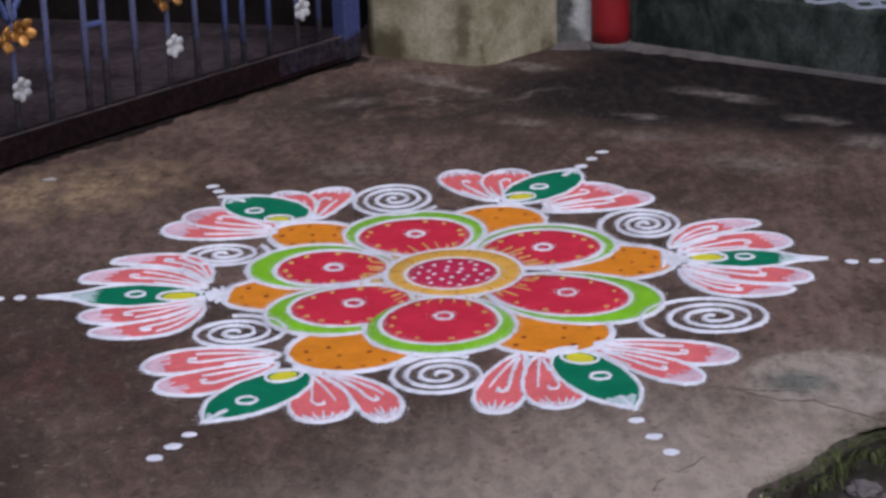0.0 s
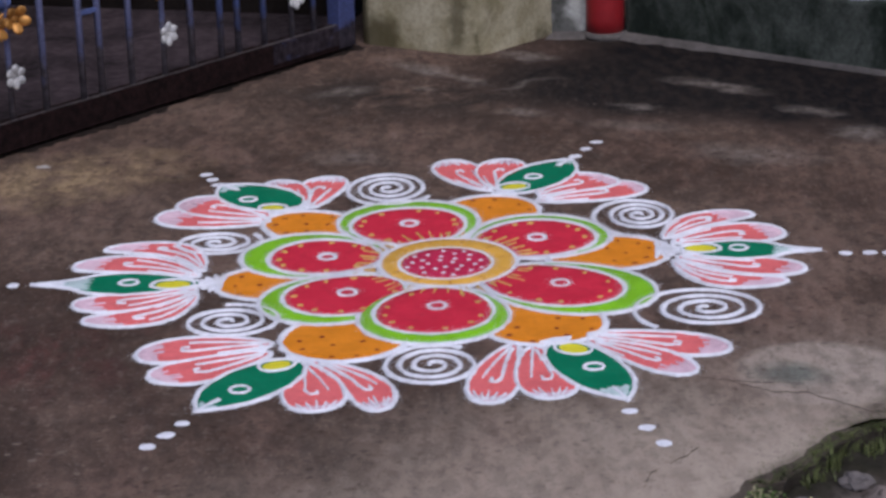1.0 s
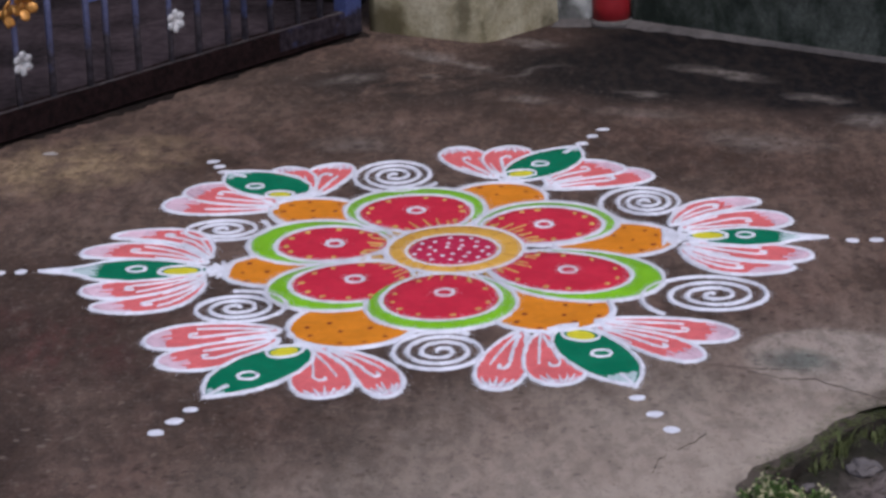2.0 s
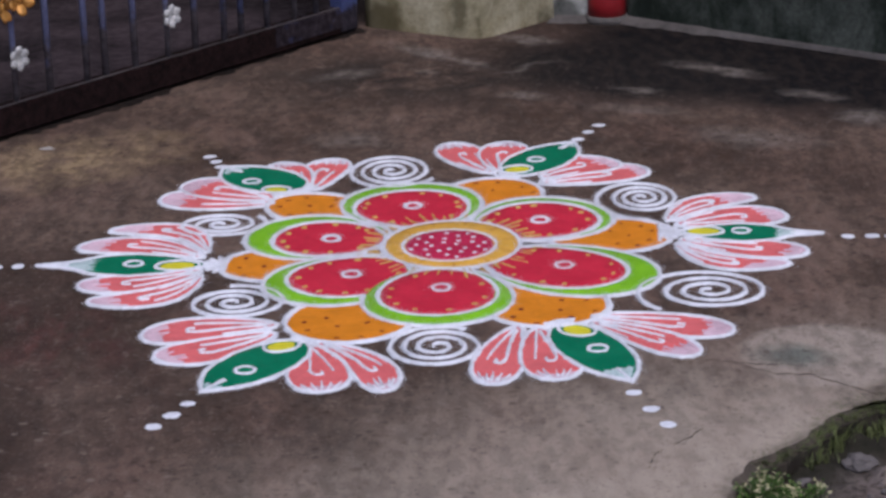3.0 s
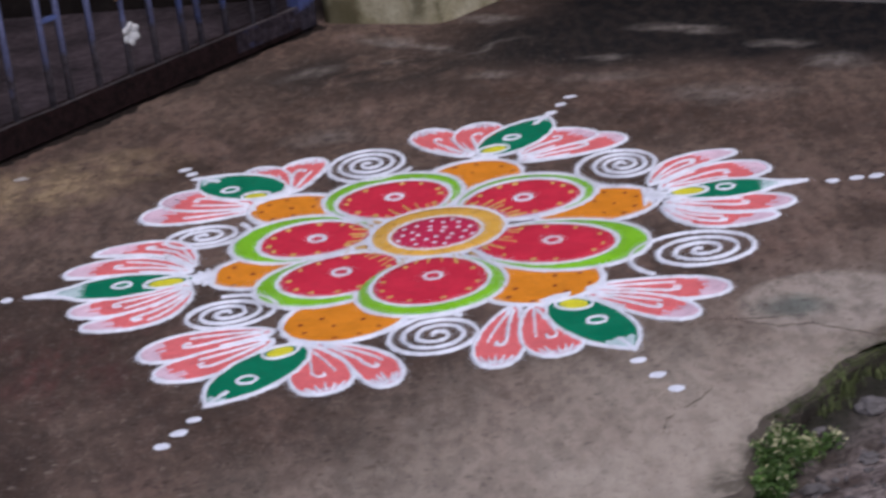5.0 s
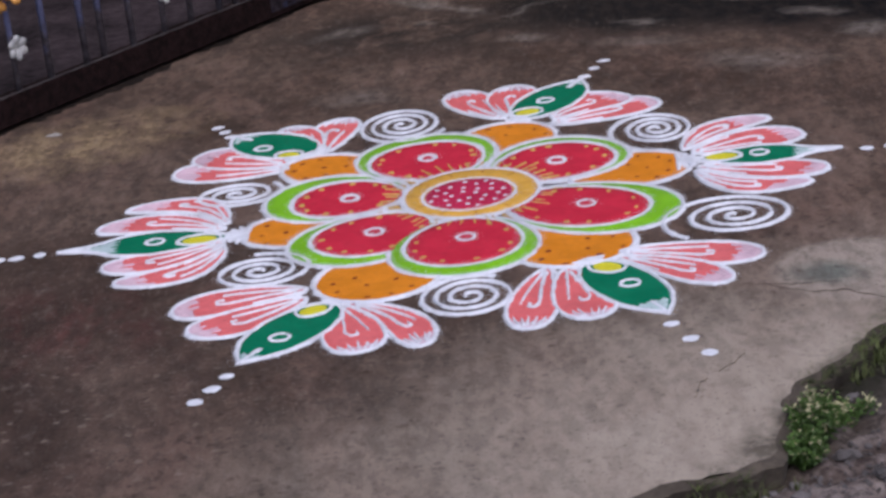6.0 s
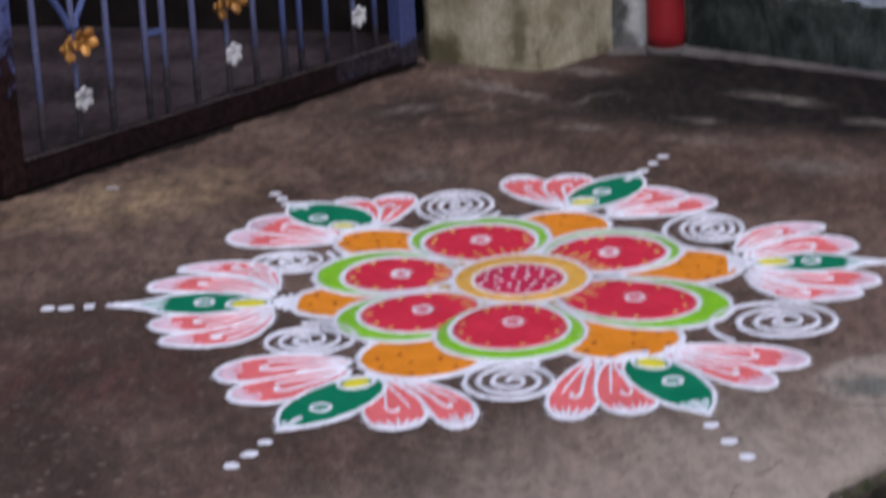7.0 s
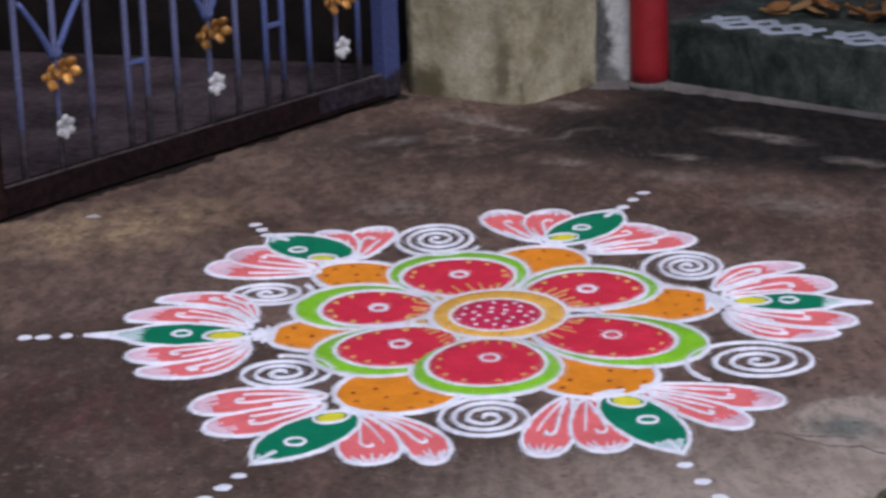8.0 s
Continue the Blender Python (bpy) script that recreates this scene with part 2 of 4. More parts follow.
    c = mix(nt, maths(nt, "MULTIPLY", gate_dirt_shade, ramp(nt, fine, [(0.36, 0.75), (0.62, 0.15)])), c, (0.024, 0.015, 0.012))
    nt.links.new(c, b.inputs["Base Color"])
    b.inputs["Roughness"].default_value = 0.95
    b.inputs["Specular IOR Level"].default_value = 0.03
    h = mix(nt, 0.3, mix(nt, 0.5, fine, core), grit)
    bump(nt, b, h, 0.5, 0.004)
    return mat


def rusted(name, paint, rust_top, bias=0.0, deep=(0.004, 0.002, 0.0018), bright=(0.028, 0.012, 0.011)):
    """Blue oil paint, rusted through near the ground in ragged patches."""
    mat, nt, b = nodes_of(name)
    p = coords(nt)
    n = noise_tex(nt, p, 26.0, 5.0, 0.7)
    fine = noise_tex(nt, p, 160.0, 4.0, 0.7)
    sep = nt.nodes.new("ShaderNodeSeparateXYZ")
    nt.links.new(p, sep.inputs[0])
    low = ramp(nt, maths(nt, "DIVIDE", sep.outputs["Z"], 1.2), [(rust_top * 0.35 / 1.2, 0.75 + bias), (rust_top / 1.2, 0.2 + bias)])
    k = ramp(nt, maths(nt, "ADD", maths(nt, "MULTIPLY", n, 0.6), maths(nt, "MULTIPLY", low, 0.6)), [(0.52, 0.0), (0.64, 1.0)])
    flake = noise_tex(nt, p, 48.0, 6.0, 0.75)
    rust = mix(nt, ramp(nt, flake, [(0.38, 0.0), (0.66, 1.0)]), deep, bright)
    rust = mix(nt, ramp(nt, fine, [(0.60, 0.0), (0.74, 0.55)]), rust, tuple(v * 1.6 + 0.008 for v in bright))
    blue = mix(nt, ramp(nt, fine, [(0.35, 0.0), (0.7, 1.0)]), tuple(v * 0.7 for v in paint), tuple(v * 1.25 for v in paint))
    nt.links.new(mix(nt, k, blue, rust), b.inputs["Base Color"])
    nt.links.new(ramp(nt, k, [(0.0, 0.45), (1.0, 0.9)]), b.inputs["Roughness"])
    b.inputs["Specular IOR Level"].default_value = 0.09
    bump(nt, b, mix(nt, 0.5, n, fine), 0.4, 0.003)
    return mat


def oval_stain(nt, vec, x, y, z, rx, ry, rz):
    """A stain of its own on an upright face."""
    m = nt.nodes.new("ShaderNodeMapping")
    m.vector_type = "TEXTURE"
    m.inputs["Location"].default_value = (x, y, z)
    m.inputs["Scale"].default_value = (rx, ry, rz)
    nt.links.new(vec, m.inputs[0])
    d = nt.nodes.new("ShaderNodeVectorMath")
    d.operation = "LENGTH"
    nt.links.new(m.outputs[0], d.inputs[0])
    return ramp(nt, d.outputs["Value"], [(0.45, 1.0), (0.85, 0.0)])


def plaster(name, base, light, stain, low=0.25, spots=()):
    """Limewashed plaster with mossy runs and damp stains of their own shape."""
    mat, nt, b = nodes_of(name)
    p = coords(nt)
    run = nt.nodes.new("ShaderNodeMapping")
    run.inputs["Scale"].default_value = (1.0, 1.0, 0.5)
    nt.links.new(p, run.inputs[0])
    streak = noise_tex(nt, run.outputs[0], 9.0, 7.0, 0.68, 0.8)
    blot = noise_tex(nt, p, 7.0, 6.0, 0.65, 0.3)
    fine = noise_tex(nt, p, 90.0, 5.0, 0.7)
    c = mix(nt, ramp(nt, blot, [(0.38, 0.0), (0.62, 1.0)]), base, light)
    for x, y, z, rx, ry, rz, k in spots:
        c = mix(nt, maths(nt, "MULTIPLY", oval_stain(nt, warped(nt, p, 14.0, 0.09), x, y, z, rx, ry, rz), k), c, stain)
    c = mix(nt, ramp(nt, streak, [(0.50, 0.0), (0.70, low * 3)]), c, stain)
    c = mix(nt, ramp(nt, fine, [(0.35, 0.4), (0.6, 0.0)]), c, tuple(v * 0.5 for v in base))
    nt.links.new(c, b.inputs["Base Color"])
    b.inputs["Roughness"].default_value = 0.93
    b.inputs["Specular IOR Level"].default_value = 0.05
    bump(nt, b, mix(nt, 0.4, fine, blot), 0.45, 0.006)
    return mat


def dry_soil():
    """Crumbly soil; moss, damp and the slab's shade painted as a ragged dark band."""
    mat, nt, b = nodes_of("dry_soil")
    p = coords(nt)
    fine = noise_tex(nt, p, 70.0, 6.0, 0.75)
    lumps = noise_tex(nt, p, 16.0, 5.0, 0.65)
    c = mix(nt, ramp(nt, lumps, [(0.38, 0.0), (0.64, 1.0)]), (0.085, 0.060, 0.050), (0.27, 0.215, 0.195))
    c = mix(nt, ramp(nt, fine, [(0.38, 0.75), (0.54, 0.0)]), c, (0.020, 0.014, 0.012))
    # band beside the slab: moss and damp soil, shade painted in
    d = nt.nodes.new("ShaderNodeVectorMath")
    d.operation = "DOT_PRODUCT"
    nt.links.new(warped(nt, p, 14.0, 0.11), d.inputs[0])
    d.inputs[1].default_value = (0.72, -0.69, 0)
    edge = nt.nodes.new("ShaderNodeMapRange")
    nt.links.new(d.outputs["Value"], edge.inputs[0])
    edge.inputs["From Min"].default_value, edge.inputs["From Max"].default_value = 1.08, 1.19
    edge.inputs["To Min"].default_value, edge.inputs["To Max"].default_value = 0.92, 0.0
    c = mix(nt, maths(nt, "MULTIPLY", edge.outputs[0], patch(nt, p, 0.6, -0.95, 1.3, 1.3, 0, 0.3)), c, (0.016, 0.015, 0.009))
    nt.links.new(c, b.inputs["Base Color"])
    b.inputs["Roughness"].default_value = 0.97
    b.inputs["Specular IOR Level"].default_value = 0.12
    bump(nt, b, mix(nt, 0.4, lumps, fine), 0.9, 0.014)
    return mat


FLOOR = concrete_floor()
SOIL = dry_soil()
CRACK = simple("crack_dirt", (0.080, 0.060, 0.048), 1.0, 0.5, 60.0, 0.6, 0.003)
THIN = powder("thinly_spilled_powder", (0.34, 0.31, 0.29), 0.3)
DIRTSHADE = simple("dirt_and_shade", (0.014, 0.009, 0.007), 1.0, 0.7, 45.0, 0.9, 0.008)
EARTH = simple("damp_edge_earth", (0.062, 0.049, 0.038), 1.0, 0.5, 60.0, 0.8, 0.006)
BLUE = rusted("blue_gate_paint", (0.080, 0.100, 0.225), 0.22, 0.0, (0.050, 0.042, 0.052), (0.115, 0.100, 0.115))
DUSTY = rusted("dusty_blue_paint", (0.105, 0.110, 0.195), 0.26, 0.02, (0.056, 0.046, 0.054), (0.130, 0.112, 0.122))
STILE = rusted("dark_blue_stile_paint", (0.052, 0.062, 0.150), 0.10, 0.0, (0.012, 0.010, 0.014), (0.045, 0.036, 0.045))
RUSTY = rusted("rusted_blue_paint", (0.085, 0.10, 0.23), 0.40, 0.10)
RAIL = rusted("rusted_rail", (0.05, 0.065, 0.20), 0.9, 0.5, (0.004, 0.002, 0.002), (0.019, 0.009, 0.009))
RAILEND = rusted("worn_rail_end_paint", (0.030, 0.034, 0.082), 0.30, -0.12, (0.010, 0.007, 0.009), (0.040, 0.030, 0.036))
SILVER = simple("silver_paint", (0.42, 0.405, 0.40), 0.55, 0.42, 120.0, 0.3, 0.002)
GOLD = simple("gold_paint", (0.37, 0.175, 0.040), 0.42, 0.65, 120.0, 0.4, 0.002, metal=0.45)
PILLAR = plaster("stained_limewash", (0.235, 0.200, 0.118), (0.44, 0.388, 0.275), (0.055, 0.044, 0.020), 0.20, [(-0.16, 1.71, 0.02, 0.09, 0.09, 0.085, 0.8), (0.035, 1.60, 0.08, 0.042, 0.042, 0.13, 0.6), (0.09, 1.57, 0.03, 0.02, 0.02, 0.06, 0.6), (0.25, 1.74, 0.0, 0.05, 0.05, 0.05, 0.7), (-0.2, 1.73, 0.16, 0.03, 0.03, 0.2, 0.45)])
LIMEWALL = plaster("grey_limewash", (0.33, 0.32, 0.30), (0.48, 0.47, 0.44), (0.04, 0.04, 0.035), 0.2, [(0.285, 1.765, 0.13, 0.040, 0.06, 0.17, 0.95), (0.30, 1.765, 0.02, 0.06, 0.06, 0.05, 0.8), (0.27, 1.765, 0.30, 0.03, 0.06, 0.2, 0.8)])
STEP = plaster("mossy_cement", (0.018, 0.022, 0.018), (0.082, 0.088, 0.076), (0.007, 0.012, 0.007), 0.26)
# the yard's shade, put into a near-black wall colour
SHADEWALL = plaster("shade_dark_wall", (0.012, 0.009, 0.008), (0.024, 0.018, 0.016), (0.008, 0.007, 0.007), 0.25)
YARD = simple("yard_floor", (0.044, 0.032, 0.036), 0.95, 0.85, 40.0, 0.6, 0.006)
PIPE = simple("red_pipe_paint", (0.25, 0.012, 0.016), 0.42, 0.22, 30.0, 0.15, 0.002)
MORTAR = simple("pale_mortar", (0.105, 0.092, 0.085), 0.95, 0.3, 60.0, 0.6, 0.005)
EDGELIGHT = simple("edge_highlight_grey", (0.062, 0.052, 0.052), 0.7, 0.7, 45.0, 0.5, 0.003)
STONE = simple("grey_stone", (0.100, 0.086, 0.082), 0.9, 0.5, 40.0, 0.7, 0.006)
LEAF = simple("weed_leaf", (0.064, 0.112, 0.018), 0.6, 0.4, 90.0, 0.2, 0.001)
PALELEAF = simple("weed_pale_leaf", (0.33, 0.30, 0.17), 0.65, 0.35, 90.0, 0.2, 0.001)
GRASS = simple("grass_blade", (0.070, 0.080, 0.022), 0.7, 0.5, 50.0, 0.2, 0.001)
DRY = simple("dry_leaf", (0.28, 0.13, 0.045), 0.8, 0.5, 60.0, 0.4, 0.003)
STRAW = simple("pale_dry_leaf", (0.40, 0.24, 0.10), 0.8, 0.4, 60.0, 0.4, 0.003)
BLACK = simple("iron_black", (0.02, 0.018, 0.018), 0.8, 0.3, 60.0, 0.3, 0.002)


# ---- building helpers ----
def thing(name, label, category, at=(0, 0, 0), group="", kind=""):
    ob = new(name)
    ob.location = at
    ob.empty_display_size = 0.05
    return tagged(ob, label, category, group, kind)


def part(name, bm, material, parent=None, label=""):
    """Links a bmesh as one mesh object under a thing or a part."""
    me = bpy.data.meshes.new(name)
    bmesh.ops.recalc_face_normals(bm, faces=bm.faces)
    bm.to_mesh(me)
    bm.free()
    for m in material if isinstance(material, (list, tuple)) else (material,):
        me.materials.append(m)
    ob = new(name, me)
    if parent:
        up = Matrix.Identity(4)
        q = parent
        while q:
            up = q.matrix_basis @ up
            q = q.parent
        ob.parent = parent
        ob.matrix_parent_inverse = up.inverted()
    if label:
        ob["label"] = label
    return ob


def smooth(ob):
    for f in ob.data.polygons:
        f.use_smooth = True
    return ob


def box(bm, m, sx, sy, sz, bevel=0.0):
    """A bevelled box of that size, centred on the pose m."""
    made = bmesh.ops.create_cube(bm, size=1.0, matrix=m @ Matrix.Diagonal((sx, sy, sz, 1)))
    if bevel:
        edges = list({e for v in made["verts"] for e in v.link_edges})
        bmesh.ops.bevel(bm, geom=edges, offset=bevel, segments=2, affect="EDGES", profile=0.5)
    return made


def tube(bm, points, radius, sides=10, squash=1.0):
    """A round bar along a line of points; radius may be a list."""
    rings = []
    n = len(points)
    for i, q in enumerate(points):
        q = Vector(q)
        d = (Vector(points[min(i + 1, n - 1)]) - Vector(points[max(i - 1, 0)])).normalized()
        side = d.cross(Vector((0, 0, 1)) if abs(d.z) < 0.9 else Vector((1, 0, 0))).normalized()
        up = side.cross(d)
        r = radius[i] if isinstance(radius, (list, tuple)) else radius
        rings.append([bm.verts.new(q + side * math.cos(a) * r + up * math.sin(a) * r * squash) for a in [2 * math.pi * k / sides for k in range(sides)]])
    for a, b in zip(rings, rings[1:]):
        for k in range(sides):
            bm.faces.new((a[k], a[(k + 1) % sides], b[(k + 1) % sides], b[k]))
    bm.faces.new(rings[0])
    bm.faces.new(rings[-1])


def wobble(x, y, seed, size, amount):
    """A smooth hand-drawn unevenness."""
    return noise.noise(Vector((x / size, y / size, seed))) * amount


# ---- ground and floor ----
EDGE = [(-9.0, -2.6), (-3.0, -2.0), (-0.6, -1.62), (-0.1, -1.46), (0.20, -1.325), (0.290, -1.285), (0.360, -1.240), (0.388, -1.175), (0.416, -1.085), (0.444, -1.030), (0.486, -0.974), (0.534, -0.912), (0.585, -0.862), (0.66, -0.812), (0.78, -0.73), (1.0, -0.52), (1.5, 0.0), (3.2, 1.2), (9.0, 4.0)]


def edge_line(step=0.02):
    out = []
    for (x0, y0), (x1, y1) in zip(EDGE, EDGE[1:]):
        near = abs(x0) < 1.6 and abs(x1) < 1.6
        n = max(1, int(math.hypot(x1 - x0, y1 - y0) / step)) if near else 6
        for k in range(n):
            x, y = x0 + (x1 - x0) * k / n, y0 + (y1 - y0) * k / n
            a = 1.0 if near else 0.0
            out.append((x + a * (wobble(x, y, 3.1, 0.12, 0.024) + wobble(x, y, 8.1, 0.03, 0.012)), y + a * (wobble(x, y, 5.7, 0.12, 0.024) + wobble(x, y, 1.9, 0.03, 0.012))))
    out.append(EDGE[-1])
    return out


def build_floor():
    """The concrete slab with its broken edge over the soil."""
    bm = bmesh.new()
    line = edge_line()
    rim = line + [(9.0, 9.0), (-9.0, 9.0)]
    top = [bm.verts.new((x, y, 0.0)) for x, y in rim]
    lip = [bm.verts.new((x + 0.012 * wobble(x, y, 2.2, 0.02, 1.0) + 0.014, y - 0.012 + 0.010 * wobble(x, y, 6.2, 0.02, 1.0), -0.010)) for x, y in rim]
    low = [bm.verts.new((x + wobble(x, y, 7.2, 0.04, 0.02) - 0.006, y + wobble(x, y, 4.2, 0.04, 0.02) + 0.010, -0.11)) for x, y in rim]
    bm.faces.new(top)
    n = len(rim)
    for a, b in ((top, lip), (lip, low)):
        for i in range(n):
            bm.faces.new((a[i], a[(i + 1) % n], b[(i + 1) % n], b[i]))
    for f in bm.faces:
        f.material_index = 1 if min(v.co.z for v in f.verts) < -0.005 else 0
    bmesh.ops.triangulate(bm, faces=[f for f in bm.faces if len(f.verts) > 4])
    tagged(part("floor", bm, (FLOOR, EARTH)), "worn brown-grey concrete forecourt floor with dark patches", "floor", kind="structure")


def build_ground():
    """Soil, one sheet to the horizon, rough where the slab ends."""
    xs = [-400, -60, -12, -4, -1.5, -0.6] + [-0.2 + 0.012 * i for i in range(118)] + [1.5, 2.2, 4, 12, 60, 400]
    ys = [-400, -60, -12, -5, -3, -2.2] + [-1.8 + 0.012 * i for i in range(118)] + [-0.1, 0.6, 2, 6, 30, 400]
    bm = bmesh.new()
    grid = []
    for y in ys:
        row = []
        for x in xs:
            z = -0.026
            if -0.3 < x < 1.6 and -1.9 < y < -0.2:
                z += wobble(x, y, 1.0, 0.22, 0.020) + wobble(x, y, 2.0, 0.07, 0.018) + wobble(x, y, 3.0, 0.028, 0.016)
                away = x - y - 1.62
                z += 0.022 * max(0.0, min(1.0, away / 0.25)) - 0.012
            row.append(bm.verts.new((x, y, z)))
        grid.append(row)
    for a, b in zip(grid, grid[1:]):
        for i in range(len(xs) - 1):
            bm.faces.new((a[i], a[i + 1], b[i + 1], b[i]))
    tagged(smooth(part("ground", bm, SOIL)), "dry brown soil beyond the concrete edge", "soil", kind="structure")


def crack(points, wide):
    """A hairline crack as a narrow dark furrow with crumbled rims."""
    bm = bmesh.new()
    rows, n = [], 40
    for k in range(n + 1):
        u = k / n * (len(points) - 1)
        i = min(int(u), len(points) - 2)
        q = Vector(points[i]).lerp(Vector(points[i + 1]), u - i)
        q = q + Vector((wobble(q.x, q.y, 1.0, 0.018, 0.006), wobble(q.x, q.y, 6.0, 0.018, 0.006)))
        w = wide * (0.35 + abs(wobble(q.x, q.y, 3.0, 0.02, 1.6))) * math.sin(math.pi * (0.04 + 0.92 * k / n))
        rows.append([bm.verts.new((q.x, q.y + o, z)) for o, z in ((w * 1.2, 0.0004), (w * 0.5, 0.0009), (0, 0.0004), (-w * 0.5, 0.0009), (-w * 1.2, 0.0004))])
    for a, b in zip(rows, rows[1:]):
        for k in range(4):
            bm.faces.new((a[k], a[k + 1], b[k + 1], b[k]))
    tagged(part("crack", bm, CRACK), "dark crack in the concrete floor", "crack", kind="structure")


build_floor()
build_ground()
crack([(0.404, -0.607), (0.449, -0.623), (0.482, -0.655), (0.518, -0.683), (0.567, -0.686), (0.605, -0.728), (0.644, -0.764), (0.680, -0.82)], 0.0034)
crack([(0.452, -0.625), (0.50, -0.640), (0.56, -0.645)], 0.0020)
crack([(0.375, -0.896), (0.348, -0.932), (0.324, -0.957)], 0.0034)
crack([(0.310, -0.972), (0.299, -0.985), (0.279, -1.038)], 0.0046)

# ---- walls round the forecourt ----
GATE0, GATEDIR = Vector((-0.215, 1.70, 0.0)), Vector((-0.635, -0.7725, 0.0)).normalized()
GATEOUT = Vector((GATEDIR.y, -GATEDIR.x, 0.0)) * -1.0
STEPDIR = Vector((0.787, -0.617, 0.0)).normalized()
STEPBACK = Vector((0.617, 0.787, 0.0)).normalized()


def prism(name, plan, z0, z1, material, bevel=0.0, cuts=0):
    bm = bmesh.new()
    low = [bm.verts.new((x, y, z0)) for x, y in plan]
    high = [bm.verts.new((x, y, z1)) for x, y in plan]
    bm.faces.new(low)
    bm.faces.new(high)
    n = len(plan)
    for i in range(n):
        bm.faces.new((low[i], low[(i + 1) % n], high[(i + 1) % n], high[i]))
    if bevel:
        bmesh.ops.bevel(bm, geom=list(bm.edges), offset=bevel, segments=3, affect="EDGES", profile=0.5)
    return part(name, bm, material)


def build_pillar():
    a, b, c = Vector((-0.203, 1.735)), Vector((0.090, 1.567)), Vector((0.268, 1.757))
    d = a + (c - b) * 1.35
    c2 = b + (c - b) * 1.35
    bm = bmesh.new()
    plan = [a, b, c2, d]
    rings = []
    for z in (-0.01, 0.02, 0.06, 0.12, 0.2, 0.3, 0.5, 0.9, 1.4, 1.95):
        ring = []
        for i in range(4):
            p, q = plan[i], plan[(i + 1) % 4]
            n = (q - p).orthogonal().normalized()
            for k in range(10):
                t = (k + 0.0) / 10
                round_in = 0.012 * max(0.0, 1 - min(k, 10 - k) / 1.0)
                mid = (a + c2) / 2
                w = p.lerp(q, t)
                w = w + (mid - w).normalized() * round_in
                w = w + n * wobble(w.x * 2 + i, z, 4.0, 0.12, 0.007)
                ring.append(bm.verts.new((w.x, w.y, z)))
        rings.append(ring)
    for r0, r1 in zip(rings, rings[1:]):
        m = len(r0)
        for i in range(m):
            bm.faces.new((r0[i], r0[(i + 1) % m], r1[(i + 1) % m], r1[i]))
    bm.faces.new(rings[-1])
    tagged(smooth(part("gate_pillar", bm, PILLAR)), "stained yellowish limewashed plaster gate pillar", "pillar")


build_pillar()


def strip(p, along, back, length, depth):
    p = Vector(p)
    return [tuple((p)[:2]), tuple((p + along * length)[:2]), tuple((p + along * length + back * depth)[:2]), tuple((p + back * depth)[:2])]


wall_return = prism("wall_return", [(0.235, 1.768), (0.415, 1.752), (0.47, 2.05), (0.20, 2.05)], -0.02, 1.9, LIMEWALL, 0.006)
tagged(wall_return, "grey-white limewashed wall with black mould stains", "wall", kind="structure")

step_start = Vector((0.452, 1.722, 0.0))
porch_step = prism("porch_step", strip(step_start, STEPDIR, STEPBACK, 3.4, 0.62), -0.03, 0.165, STEP, 0.010)
tagged(porch_step, "dark mossy cement porch step", "step", kind="structure")
house_wall = prism("wall_house", strip(step_start + STEPBACK * 0.62, STEPDIR, STEPBACK, 3.4, 0.2), -0.03, 2.6, SHADEWALL)
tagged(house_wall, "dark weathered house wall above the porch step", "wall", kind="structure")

# yard behind the gate, its walls near-black to paint the shade in there
yard_wall = prism("wall_yard", [(-0.22, 2.02), (-4.5, 3.22), (-4.45, 3.42), (-0.17, 2.22)], -0.02, 2.4, SHADEWALL)
tagged(yard_wall, "wall at the back of the yard, shade painted as near-black", "wall", kind="structure")
yard_side = prism("wall_yard_side", [(-4.5, 3.2), (-4.7, 3.2), (-4.7, -1.2), (-4.5, -1.2)], -0.02, 2.4, SHADEWALL)
tagged(yard_side, "unseen side wall added to the yard, shade painted as near-black", "wall", kind="structure")
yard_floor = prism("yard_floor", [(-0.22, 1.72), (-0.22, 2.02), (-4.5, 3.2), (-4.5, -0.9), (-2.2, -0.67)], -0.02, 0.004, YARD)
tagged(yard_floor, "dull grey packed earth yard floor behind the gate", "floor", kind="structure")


# unseen roofs added above porch and yard to darken the back
porch_shade = prism("porch_shade_slab", [(0.10, 1.40), (2.6, -0.55), (3.6, 0.75), (0.9, 2.9), (-0.4, 2.9), (-0.4, 2.0)], 2.25, 2.37, LIMEWALL)
tagged(porch_shade, "unseen roof slab added to shade the floor before the porch", "roof", kind="structure")
yard_shade = prism("yard_shade_slab", [(-0.30, 1.95), (-2.35, -0.55), (-4.9, -1.4), (-4.9, 3.6), (-0.4, 2.6)], 2.0, 2.08, SHADEWALL)
tagged(yard_shade, "unseen dark roof added to shade the yard behind the gate", "roof", kind="structure")


